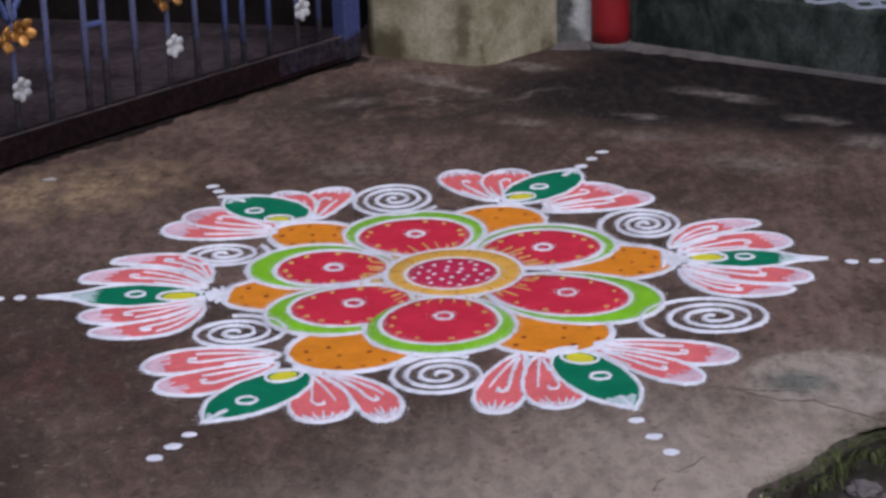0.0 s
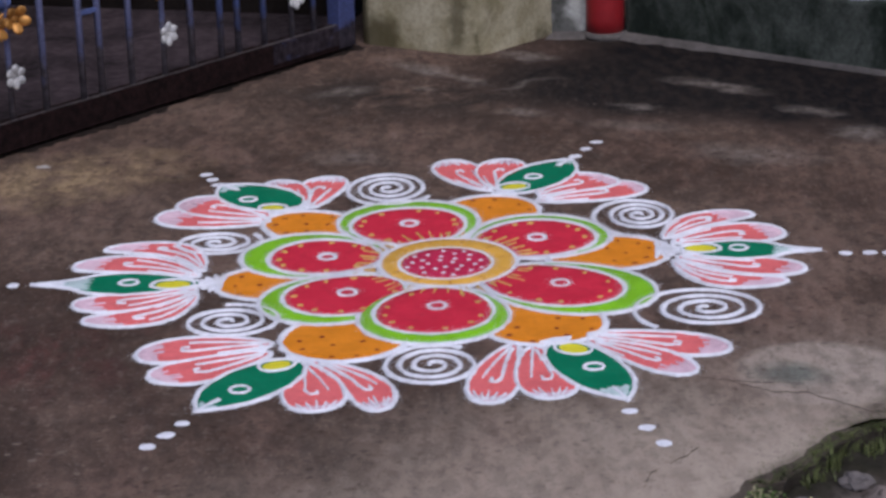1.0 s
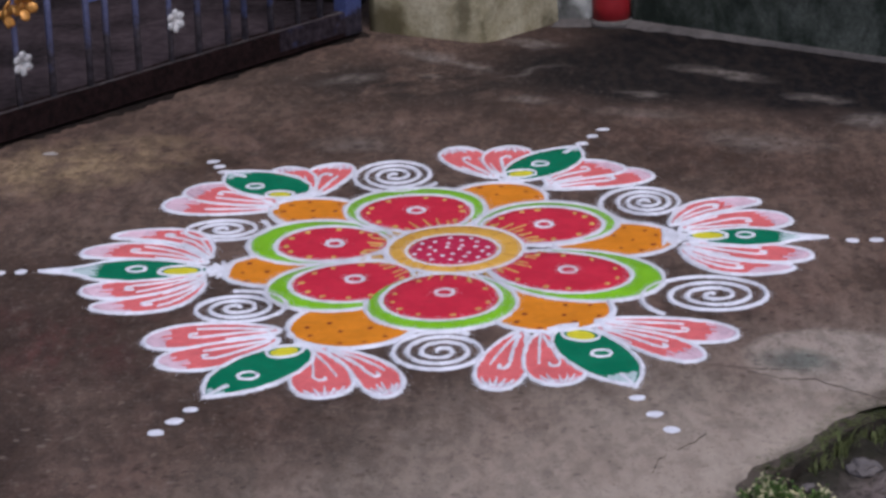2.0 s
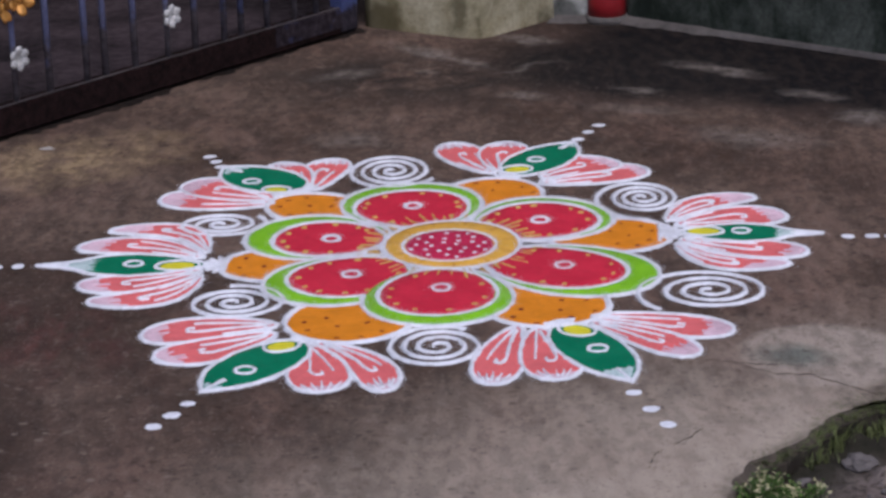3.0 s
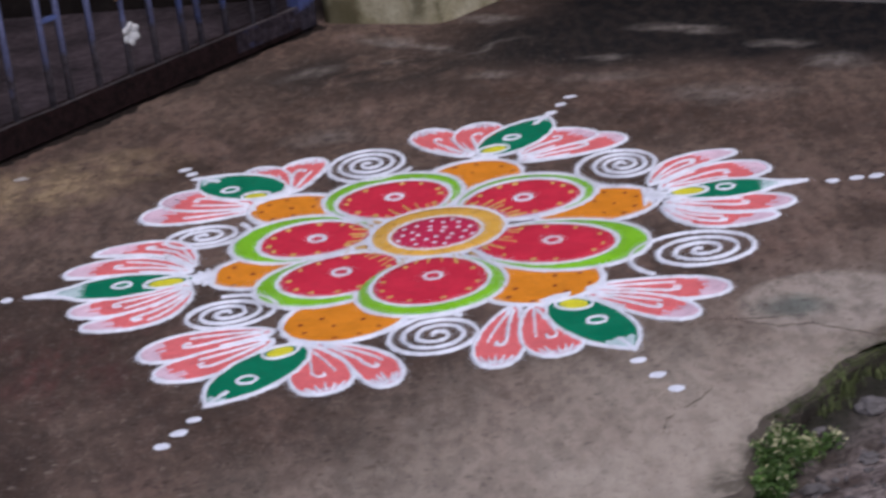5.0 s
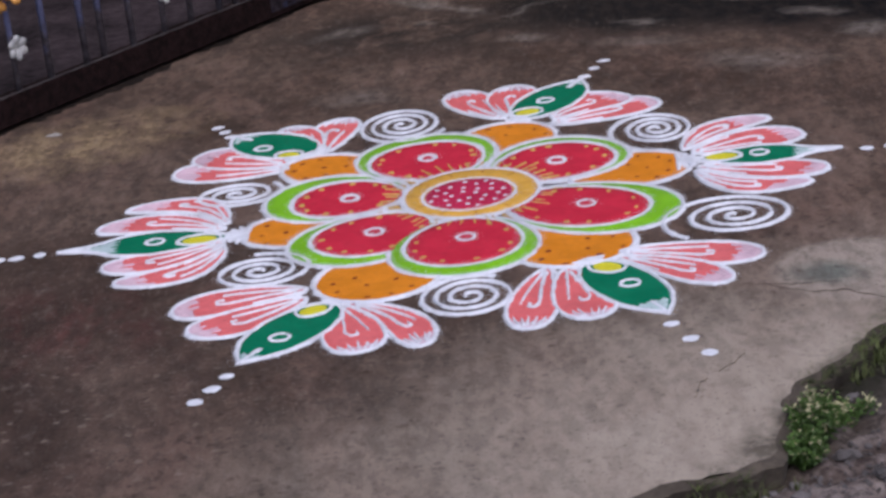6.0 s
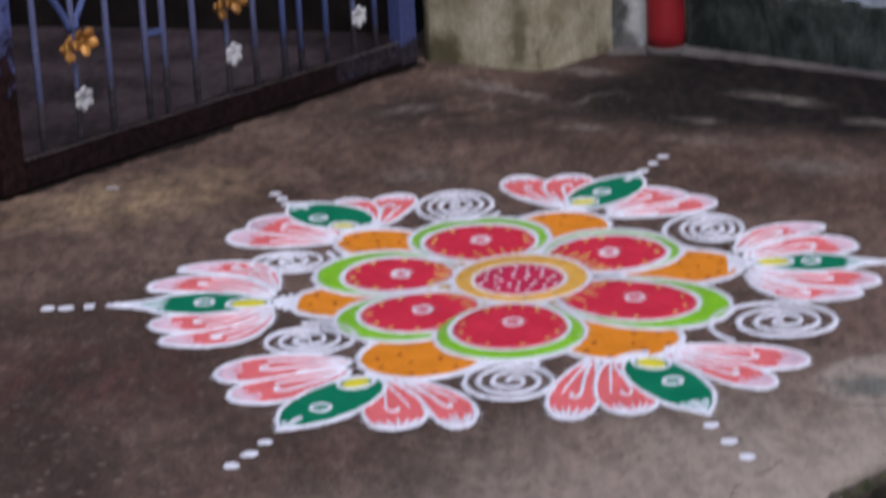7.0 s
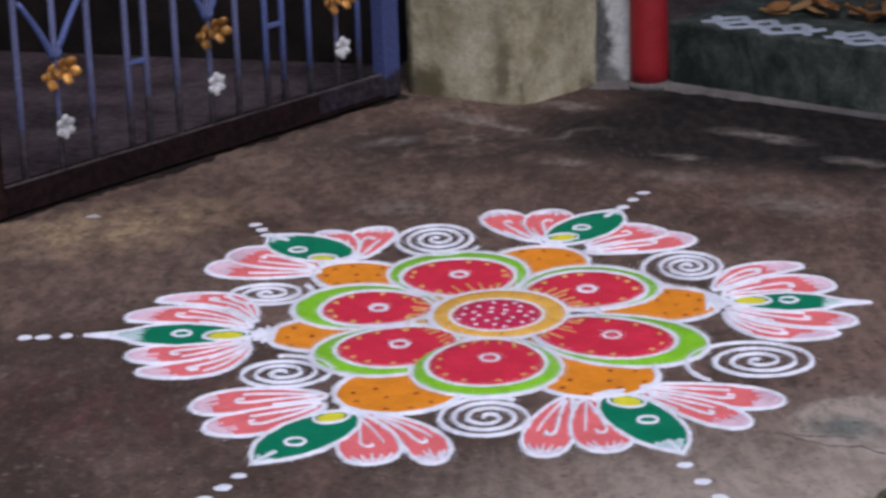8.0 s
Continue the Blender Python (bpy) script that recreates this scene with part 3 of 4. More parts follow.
def build_mortar():
    """A pale mortar fillet along the foot of the step."""
    bm = bmesh.new()
    rows = []
    for i in range(90):
        s = i * 0.012
        if s < 0.2:
            q = Vector((0.27, 1.735, 0)).lerp(Vector((0.44, 1.715, 0)), s / 0.2)
        else:
            q = Vector((0.44, 1.715, 0)) + STEPDIR * (s - 0.2)
        wide = 0.027 * (0.10 + 0.90 * min(1.0, max(0.0, 0.62 - s) / 0.40)) * (1 + wobble(s, 0, 2.0, 0.05, 1.1))
        wide = max(wide, 0.002)
        out = -STEPBACK
        rows.append([bm.verts.new(q + out * wide * k + Vector((0, 0, z))) for k, z in ((-0.6, 0.014), (0.1, 0.010), (0.6, 0.006), (1.0, 0.0005))])
    for a, b in zip(rows, rows[1:]):
        for k in range(3):
            bm.faces.new((a[k], a[k + 1], b[k + 1], b[k]))
    tagged(smooth(part("mortar_fillet", bm, MORTAR)), "pale mortar fillet along the foot of the step", "trim", kind="structure")


build_mortar()


def build_pipe():
    t = thing("drain_pipe", "red painted round drain pipe standing on the floor", "pipe", (0.405, 1.738, 0))
    c = Vector((0.405, 1.738, 0))
    bm = bmesh.new()
    zs = [0.006, 0.05, 0.3, 0.8, 1.9]
    tube(bm, [c + Vector((0, 0, z)) for z in zs], 0.0475, 28)
    smooth(part("pipe_body", bm, PIPE, t))
    bm = bmesh.new()
    tube(bm, [c + Vector((0, 0, z)) for z in (0.0, 0.012, 0.016)], [0.058, 0.055, 0.048], 28)
    smooth(part("foot_ring", bm, MORTAR, t, "pale mortar ring at the pipe's foot"))
    bm = bmesh.new()
    tube(bm, [c + Vector((0, 0, z)) for z in (0.95, 0.955, 1.045, 1.05)], [0.0475, 0.054, 0.054, 0.0475], 28)
    smooth(part("coupling", bm, PIPE, t))


build_pipe()


# ---- the gate ----
def on_gate(s, z, out=0.0):
    return GATE0 + GATEDIR * s + GATEOUT * out + Vector((0, 0, z))


GATEPOSE = Matrix.Translation(GATE0) @ Matrix((GATEDIR, GATEOUT, Vector((0, 0, 1)))).transposed().to_4x4()


def rosette(bm, petals, radius, hub, tilt, cup=0.35):
    """A cast flower in the plane of the gate: round cupped petals and a domed hub."""
    for k in range(petals):
        a = 2 * math.pi * k / petals + tilt
        far = radius * 0.58
        m = Matrix.Translation((far * math.cos(a), 0.004 + cup * 0.012, far * math.sin(a))) @ Matrix.Rotation(-a, 4, "Y") @ pose(0, 0, 0, 0, 0, math.degrees(cup * 0.6)) @ Matrix.Diagonal((radius * 0.46, 0.0045, radius * 0.37, 1))
        bmesh.ops.create_uvsphere(bm, u_segments=10, v_segments=7, radius=1.0, matrix=m)
    bmesh.ops.create_uvsphere(bm, u_segments=10, v_segments=6, radius=hub, matrix=Matrix.Translation((0, 0.003, 0)) @ Matrix.Diagonal((1, 0.7, 1, 1)))


def build_leaf(label, s0, sign):
    """One gate leaf; s runs from its hinge stile, sign tells the way."""
    leaf = thing("gate_leaf", label, "gate", on_gate(s0, 0, 0), "leaves of the gate")

    def S(s):
        return s0 + sign * s

    def upright(name, s, wide, deep, z0, z1, mat, lab=""):
        bm = bmesh.new()
        box(bm, GATEPOSE @ Matrix.Translation((S(s), 0, (z0 + z1) / 2)), wide, deep, z1 - z0, 0.003)
        return part(name, bm, mat, leaf, lab)

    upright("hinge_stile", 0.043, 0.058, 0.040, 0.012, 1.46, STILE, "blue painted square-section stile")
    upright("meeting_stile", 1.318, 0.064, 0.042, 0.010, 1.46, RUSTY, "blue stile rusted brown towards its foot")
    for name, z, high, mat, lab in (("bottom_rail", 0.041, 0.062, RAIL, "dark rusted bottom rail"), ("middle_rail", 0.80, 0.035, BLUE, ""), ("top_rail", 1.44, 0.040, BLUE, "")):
        bm = bmesh.new()
        box(bm, GATEPOSE @ Matrix.Translation((S(0.680), 0, z)), 1.212, 0.036, high, 0.003)
        if name == "bottom_rail":
            long = [e for e in bm.edges if e.calc_length() > 0.5]
            bmesh.ops.subdivide_edges(bm, edges=long, cuts=70, use_grid_fill=True)
            for v in bm.verts:
                v.co.z += wobble(v.co.x * 1.4, v.co.y + v.co.z * 3, 2.7, 0.02, 0.0022)
        part(name, bm, mat, leaf, lab)
    # slightly proud box added for the rail's own blue-painted end
    bm = bmesh.new()
    box(bm, GATEPOSE @ Matrix.Translation((S(0.190), 0.0, 0.047)), 0.236, 0.039, 0.050, 0.003)
    part("blue_rail_end", bm, RAILEND, leaf, "blue painted end of the bottom rail")
    # the highlight on the rail's worn lip, put in as a paler tube
    bm = bmesh.new()
    pts = [on_gate(S(0.075 + 1.21 * k / 60), 0.0735 + wobble(k, s0, 1.0, 4.0, 0.0012), 0.012) for k in range(61)]
    tube(bm, pts, [0.0015 + 0.0012 * noise.noise(Vector((k * 0.3, s0, 0))) for k in range(61)], 6)
    part("worn_edge_highlight", bm, EDGELIGHT, leaf, "paler strip painting the highlight on the worn rail edge")
    for s in (0.143, 0.316, 0.405, 0.462, 0.558, 0.750, 0.842, 0.898, 1.008, 1.211):
        bm = bmesh.new()
        tube(bm, [on_gate(S(s), z) for z in (0.066, 0.3, 0.8, 1.425)], 0.0075, 10)
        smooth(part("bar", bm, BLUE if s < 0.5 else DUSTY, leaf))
    for s in (0.220, 0.647, 1.105):
        bm = bmesh.new()
        tube(bm, [on_gate(S(s), z) for z in (0.066, 0.20, 0.33, 0.52)], [0.0062, 0.0062, 0.0068, 0.0066], 10)
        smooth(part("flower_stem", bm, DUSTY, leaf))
        bm = bmesh.new()
        for side in (-1, 1):
            pts = [on_gate(S(s + side * (0.006 + 0.085 * (k / 10) ** 1.25)), 0.315 + 0.135 * k / 10) for k in range(11)]
            tube(bm, pts, [0.0085 - 0.002 * k / 10 for k in range(11)], 8)
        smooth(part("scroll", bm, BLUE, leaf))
        bm = bmesh.new()
        rosette(bm, 6, 0.0275, 0.008, 0.52)
        bm.transform(GATEPOSE @ Matrix.Translation((S(s), 0.010, 0.168)))
        smooth(part("silver_flower", bm, SILVER, leaf, "six-petalled cast flower in silver paint"))
        for dx, dz, r, tl, turn in ((sign * 0.048, -0.004, 0.033, 0.35, 28), (sign * -0.008, 0.006, 0.033, 0.9, -14)):
            bm = bmesh.new()
            rosette(bm, 5, r, 0.010, tl, 1.0)
            bm.transform(GATEPOSE @ Matrix.Translation((S(s) + dx, 0.016, 0.288 + dz)) @ pose(0, 0, 0, 0, 0, turn))
            smooth(part("gold_flower", bm, GOLD, leaf, "cast flower in dull gold paint"))
    for s in (0.4335, 0.870):
        for z in (0.262, 0.72):
            bm = bmesh.new()
            box(bm, GATEPOSE @ Matrix.Translation((S(s), 0, z)), 0.05, 0.010, 0.010, 0.001)
            part("tie", bm, BLUE, leaf)
    return leaf


def build_dirt_shade():
    """Dirt and the gate's painted shade, one ragged dark strip along its foot."""
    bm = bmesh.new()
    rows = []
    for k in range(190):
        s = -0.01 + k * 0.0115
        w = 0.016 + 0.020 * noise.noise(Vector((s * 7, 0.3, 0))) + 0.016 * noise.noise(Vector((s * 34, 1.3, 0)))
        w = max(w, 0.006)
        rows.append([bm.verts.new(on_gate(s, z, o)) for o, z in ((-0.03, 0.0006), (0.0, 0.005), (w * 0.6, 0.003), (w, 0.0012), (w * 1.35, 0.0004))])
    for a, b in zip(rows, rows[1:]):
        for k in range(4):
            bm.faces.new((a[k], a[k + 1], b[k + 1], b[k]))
    tagged(smooth(part("dirt", bm, DIRTSHADE)), "dark strip of dirt and painted shade under the gate", "dirt", kind="stuff")


build_dirt_shade()
build_leaf("blue painted iron gate leaf with silver and gold flowers", 0.0, 1)
build_leaf("closed blue iron gate leaf rusted along its bottom rail", 2.716, -1)


# ---- the powder drawing ----
DUSTED = []
rangoli = thing("rangoli", "large flower rangoli of coloured powder drawn on concrete", "rangoli")
TIER = 0.00032


def resample(points, step, closed):
    pts = [Vector(q) for q in points]
    if closed:
        pts.append(pts[0])
    out, carry = [], 0.0
    for a, b in zip(pts, pts[1:]):
        d = (b - a).length
        s = carry
        while s < d:
            out.append(a.lerp(b, s / d))
            s += step
        carry = s - d
    if not closed:
        out.append(pts[-1])
    return out


def inside(q, poly):
    """Whether a point lies within a closed outline."""
    hit, j = False, len(poly) - 1
    for i in range(len(poly)):
        (xi, yi), (xj, yj) = poly[i], poly[j]
        if (yi > q[1]) != (yj > q[1]) and q[0] < (xj - xi) * (q[1] - yi) / (yj - yi) + xi:
            hit = not hit
        j = i
    return hit


def seen_runs(path, covers, closed):
    """The stretches of a line that no later heap of powder covers."""
    pts = resample(path, 0.004, closed)
    boxes = [(min(p[0] for p in c), max(p[0] for p in c), min(p[1] for p in c), max(p[1] for p in c), c) for c in covers]
    free = [not any(x0 < q.x < x1 and y0 < q.y < y1 and inside(q, c) for x0, x1, y0, y1, c in boxes) for q in pts]
    if all(free):
        return [(pts, closed)]
    if closed and free[0]:
        k = free.index(False)
        pts, free = pts[k:] + pts[:k], free[k:] + free[:k]
    runs, run = [], []
    for q, f in zip(pts, free):
        if f:
            run.append(q)
        elif run:
            runs.append(run)
            run = []
    if run:
        runs.append(run)
    return [(r, False) for r in runs if len(r) > 3]


def heap(name, outline, tier, material, parent, label="", rough=0.0011, into=None):
    """A flat heap of powder within an outline, its rim ragged and sloping down."""
    bm = into if into is not None else bmesh.new()
    pts = resample(outline, 0.005 if rough > 0.00085 else 0.0026, True)
    c = sum(pts, Vector((0, 0))) / len(pts)
    rim, z = [], 0.0012 + TIER * tier
    for q in pts:
        d = q - c
        r = d.length or 1e-6
        rim.append(d * ((r + wobble(q.x, q.y, tier + 0.3, 0.012, rough) + random.uniform(-0.4, 0.4) * rough) / r))
    n = len(rim)
    rings = []
    for k, zz in ((1.0, 0.0003), (None, z), (0.72, z), (0.36, z)):
        ring = []
        for d in rim:
            w = d * k if k is not None else d * max(0.75, 1 - 0.003 / max(d.length, 0.004))
            ring.append(bm.verts.new((c.x + w.x, c.y + w.y, zz if zz < 0.0005 else zz + random.uniform(-0.00004, 0.00004))))
        rings.append(ring)
    for a, b in zip(rings, rings[1:]):
        for i in range(n):
            bm.faces.new((a[i], a[(i + 1) % n], b[(i + 1) % n], b[i]))
    mid = bm.verts.new((c.x, c.y, z))
    for i in range(n):
        bm.faces.new((rings[-1][i], rings[-1][(i + 1) % n], mid))
    if into is None:
        return smooth(part(name, bm, material, parent, label))


def trail(bm, path, width, tier, closed=False, taper=(1.0, 1.0), rough=0.0022):
    """A hand-poured line of powder with a domed section and uneven width."""
    pts = resample(path, 0.004, closed)
    n = len(pts)
    z = 0.0048 + TIER * tier * 0.35
    rows = []
    for i, q in enumerate(pts):
        a, b = (pts[i - 1], pts[(i + 1) % n]) if closed else (pts[max(i - 1, 0)], pts[min(i + 1, n - 1)])
        d = (b - a)
        d = d.normalized() if d.length > 1e-9 else Vector((1, 0))
        s = Vector((-d.y, d.x))
        u = i / max(n - 1, 1)
        w = width * (taper[0] + (taper[1] - taper[0]) * u) / 2 if not closed else width / 2
        w *= 1 + wobble(q.x, q.y, 5.5, 0.025, 0.5)
        l = w + wobble(q.x, q.y, 1.5, 0.008, rough) + random.uniform(-0.6, 0.6) * rough
        r = w + wobble(q.x, q.y, 9.5, 0.008, rough) + random.uniform(-0.6, 0.6) * rough
        l, r = max(l, 0.001), max(r, 0.001)
        rows.append([bm.verts.new((q.x + s.x * o, q.y + s.y * o, zz)) for o, zz in ((l, 0.0002), (l * 0.6, z * 0.85), (0, z + random.uniform(-0.0002, 0.0002)), (-r * 0.6, z * 0.85), (-r, 0.0002))])
    pairs = list(zip(rows, rows[1:])) + ([(rows[-1], rows[0])] if closed else [])
    for a, b in pairs:
        for k in range(4):
            bm.faces.new((a[k], a[k + 1], b[k + 1], b[k]))
    if not closed:
        bm.faces.new(rows[0])
        bm.faces.new(rows[-1])


def line(name, path, width, tier, material, parent, label="", closed=False, taper=(1.0, 1.0), covers=()):
    bm = bmesh.new()
    runs = seen_runs(path, covers, closed) if covers else [(path, closed)]
    if not closed:
        runs = sorted(runs, key=lambda r: len(r[0]))[-1:]
    for run, whole in runs:
        trail(bm, run, width, tier, whole, taper)
        if material is WHITE and width > 0.0078:
            DUSTED.extend((q, width) for q in resample(run, 0.004, whole))
    return smooth(part(name, bm, material, parent, label))


def oval(cx, cy, turn, a, b, egg=0.0, n=72):
    """An oval with its long axis at that angle; egg makes its outer end broader."""
    t = radians(turn)
    out = []
    for k in range(n):
        f = 2 * math.pi * k / n
        u, v = a * math.cos(f), b * math.sin(f) * (1 + egg * math.cos(f))
        out.append((cx + u * math.cos(t) - v * math.sin(t), cy + u * math.sin(t) + v * math.cos(t)))
    return out


def spot(name, x, y, rx, ry, turn, tier, material, parent):
    """A pinch of powder on top of the rest."""
    return heap(name, oval(x, y, turn, rx, ry, 0, 12), tier, material, parent, rough=0.0008)


def stroke(name, path, width, tier, material, parent, taper=(1.0, 1.0)):
    return line(name, path, width, tier, material, parent, "", False, taper)


# orange petals between the arms: centre, heading, length and breadth
ORANGES = [(0.300, 0.036, 7, 0.113, 0.098), (0.082, 0.300, 72, 0.116, 0.098), (-0.245, 0.242, 134, 0.120, 0.086),
           (-0.300, -0.078, 185, 0.114, 0.092), (-0.172, -0.378, 246, 0.112, 0.106), (0.160, -0.325, 295, 0.116, 0.106)]
# crimson petals, the lowest first: inner oval, the green one behind it, the white ring
REDS = [(-0.222, 0.058, 166, 0.104, 0.100, -0.243, 0.070, 0.134, 0.126, -0.219, 0.058), (0.165, 0.130, 38, 0.118, 0.108, 0.174, 0.144, 0.131, 0.129, 0.173, 0.137),
        (-0.068, 0.229, 104, 0.116, 0.108, -0.068, 0.250, 0.142, 0.132, -0.068, 0.246), (-0.178, -0.158, 222, 0.114, 0.100, -0.192, -0.172, 0.142, 0.122, -0.176, -0.149),
        (0.186, -0.136, 324, 0.138, 0.100, 0.215, -0.152, 0.163, 0.126, 0.204, -0.131), (-0.022, -0.255, 267, 0.119, 0.102, -0.022, -0.275, 0.145, 0.128, -0.016, -0.235)]
INNER = [oval(cx, cy, turn, a, b, 0.10) for cx, cy, turn, a, b, *_ in REDS]
OUTER = [oval(gx, gy, turn, ga, gb, 0.08) for cx, cy, turn, a, b, gx, gy, ga, gb, *_ in REDS]
HEART = oval(0.004, 0.005, 0, 0.126, 0.138)
for cx, cy, turn, a, b in ORANGES:
    petal = heap("orange_petal", oval(cx, cy, turn, a, b), 0.2, ORANGE, rangoli, "orange powder petal with dark specks")
    line("outline", oval(cx, cy, turn, a + 0.003, b + 0.003), 0.0115, 1.0, WHITE, petal, "white powder outline", True, covers=OUTER)
    t = radians(turn)
    for u, v in ((0.75, 0.1), (0.62, -0.45), (0.6, 0.5), (0.35, 0.0), (0.3, -0.7), (0.25, 0.65), (0.05, 0.3), (0.0, -0.4)):
        u, v = u + random.uniform(-0.07, 0.07), v + random.uniform(-0.09, 0.09)
        q = (cx + a * u * math.cos(t) - b * v * math.sin(t), cy + a * u * math.sin(t) + b * v * math.cos(t))
        if not any(inside(q, c) for c in OUTER):
            spot("speck", *q, random.uniform(0.005, 0.0085), random.uniform(0.004, 0.0065), random.uniform(0, 60), 1.3, MAROON, petal)

for i, (cx, cy, turn, a, b, gx, gy, ga, gb, ex, ey) in enumerate(REDS):
    above = OUTER[i + 1:] + INNER[i + 1:]
    petal = heap("crimson_petal", INNER[i], 2.7 + 1.2 * i, RED, rangoli, "crimson powder petal with mustard dots and white ring")
    heap("green_band", OUTER[i], 2.0 + 1.2 * i, LIME, petal, "lime green powder band")
    line("band_outline", oval(gx, gy, turn, ga + 0.003, gb + 0.003, 0.08), 0.0104, 2.0, WHITE, petal, "white powder outline", True, covers=above + INNER + [HEART])
    line("outline", oval(cx, cy, turn, a + 0.002, b + 0.002, 0.10), 0.0118, 3.0, WHITE, petal, "white powder outline", True, covers=above + [HEART])
    line("ring", oval(ex, ey, 0, 0.0155, 0.0185, 0, 30), 0.0090, 4.2, WHITE, petal, "small white powder ring", True)
    t = radians(turn)
    for k in range(10):
        f = radians(-138 + 276 * k / 9 + random.uniform(-9, 9))
        u, v = a * 0.83 * math.cos(f), b * 0.83 * math.sin(f) * (1 + 0.1 * math.cos(f))
        q = (cx + u * math.cos(t) - v * math.sin(t), cy + u * math.sin(t) + v * math.cos(t))
        if not any(inside(q, c) for c in above + [HEART]):
            spot("mustard_dot", *q, random.uniform(0.0055, 0.0085), random.uniform(0.0045, 0.0070), random.uniform(0, 90), 11.5, GOLDMARK, petal)
    start = math.atan2(cy, cx)
    for k in range(8):
        f = start + radians(-27 + 54 * k / 7 + random.uniform(-2.5, 2.5))
        r0, r1 = 0.136, 0.136 + random.uniform(0.018, 0.046)
        ends = [(0.004 + r * math.cos(f), 0.005 + r * 1.08 * math.sin(f)) for r in (r0, r1)]
        if not any(inside(ends[1], c) for c in INNER[i + 1:]):
            stroke("mustard_stroke", ends, random.uniform(0.006, 0.0095), 1.0, GOLDMARK, petal, (1.2, 0.5))

# the heart of the flower
heart = heap("heart", oval(0.0, -0.002, 0, 0.084, 0.088), 10.4, MAGENTA, rangoli, "magenta powder heart with white dots")
heap("amber_ring", oval(0.004, 0.005, 0, 0.124, 0.136), 9.6, AMBER, heart, "amber powder ring")
line("outer_outline", oval(0.004, 0.005, 0, 0.126, 0.138), 0.0105, 5.0, WHITE, heart, "white powder outline", True)
line("outline", oval(0.0, -0.002, 0, 0.086, 0.090), 0.0095, 5.4, WHITE, heart, "white powder outline", True)
for k in range(11):
    f = 2 * math.pi * (k + 0.3) / 11
    stroke("thin_stroke", [(0.004 + r * math.cos(f), 0.005 + r * 1.09 * math.sin(f)) for r in (0.096, 0.119)], 0.0024, 1.0, MAROON, heart)
for k in range(27):
    r, f = 0.075 * math.sqrt((k + 0.5) / 27), k * 2.39996
    spot("dot", r * math.cos(f) + random.uniform(-0.003, 0.003), -0.002 + r * 1.04 * math.sin(f) + random.uniform(-0.003, 0.003), 0.0058, 0.0058, 0, 12.5, WHITE, heart)


# ---- lotus arms ----
def lobe(base, tip, width, bend=0.0, sharp=3.2, u0=0.0, n=26):
    """A petal that widens from its base to a rounded end; returns both sides as functions of u."""
    base, tip = Vector(base), Vector(tip)
    ax = tip - base
    L = ax.length
    ax = ax / L
    side = Vector((-ax.y, ax.x))

    def at(u, v):
        w = width * 0.5 * (u ** 0.55) * math.sqrt(max(0.0, 1 - u ** sharp)) * 1.62
        return base + ax * (L * u) + side * (bend * math.sin(math.pi * u) + v * w)

    us = [u0 + (1 - u0) * (1 - (1 - k / n) ** 1.8) for k in range(n + 1)]
    return at, us


def lobe_outline(at, us):
    return [at(u, 1) for u in us] + [at(u, -1) for u in reversed(us[:-1])]


def lotus_petal(base, tip, width, bend, tier, side, parent, pale, covers):
    at, us = lobe(base, tip, width, bend)
    petal = heap("lotus_petal", lobe_outline(at, us), tier, SALMON, parent, "salmon powder petal fading to a pale pink tip")
    line("outline", lobe_outline(at, us), 0.0088, 0.9, WHITE, petal, "white powder outline", True, covers=covers)
    # the pale tip, with a ragged inner edge
    start = min(0.88, pale + 0.07 + random.uniform(-0.03, 0.03))
    zig = [at(start + (0.085 if k % 2 else -0.03) * random.uniform(0.6, 1.2), -0.96 + 1.92 * k / 10) for k in range(11)]
    _, tail = lobe(base, tip, width, bend, u0=start + 0.02)
    tipline = zig + [at(u, 0.97) for u in tail] + [at(u, -0.97) for u in reversed(tail[:-1])]
    heap("pale_tip", tipline, tier + 0.9, PALE, petal, "pale pink powder tip", rough=0.0016)
    for k in range(5):
        v = -0.7 + 1.4 * k / 4 + random.uniform(-0.08, 0.08)
        u1 = start - 0.02 + random.uniform(-0.06, 0.03)
        line("tip_streak", [at(0.95, v * 0.9), at(0.84, v), at(u1, v)], 0.0046 if pale > 0.79 else 0.0030, 0.0, WHITE if pale > 0.79 else PALE, petal, "", False, (1.3, 0.4), covers)
    hook = [at(u, side * (0.05 + 0.35 * u)) for u in (0.08, 0.2, 0.34, 0.48, 0.58)] + [at(0.66, side * 0.12), at(0.655, -side * 0.14), at(0.60, -side * 0.12)]
    line("curl", hook, 0.0066, 0.7, WHITE, petal, "white powder curl", False, (1.1, 0.8), covers)
    line("vein", [at(u, -side * (0.25 + 0.4 * u)) for u in (0.05, 0.2, 0.35, 0.5, 0.6)], 0.0054, 0.7, WHITE, petal, "white powder line", False, (1.2, 0.5), covers)
    line("vein", [at(u, side * 0.72) for u in (0.05, 0.18, 0.3, 0.42)], 0.0052, 0.7, WHITE, petal, "white powder line", False, (1.2, 0.4), covers)
    return petal, lobe_outline(at, us)


SLENDER = ((0, 0.05), (0.1, 0.38), (0.25, 0.78), (0.45, 1.0), (0.6, 0.88), (0.68, 0.72), (0.78, 0.36), (0.86, 0.18), (0.94, 0.09), (1, 0.03))
PLUMP = ((0, 0.12), (0.08, 0.52), (0.2, 0.82), (0.4, 1.0), (0.6, 0.96), (0.75, 0.80), (0.87, 0.52), (0.95, 0.24), (1, 0.04))


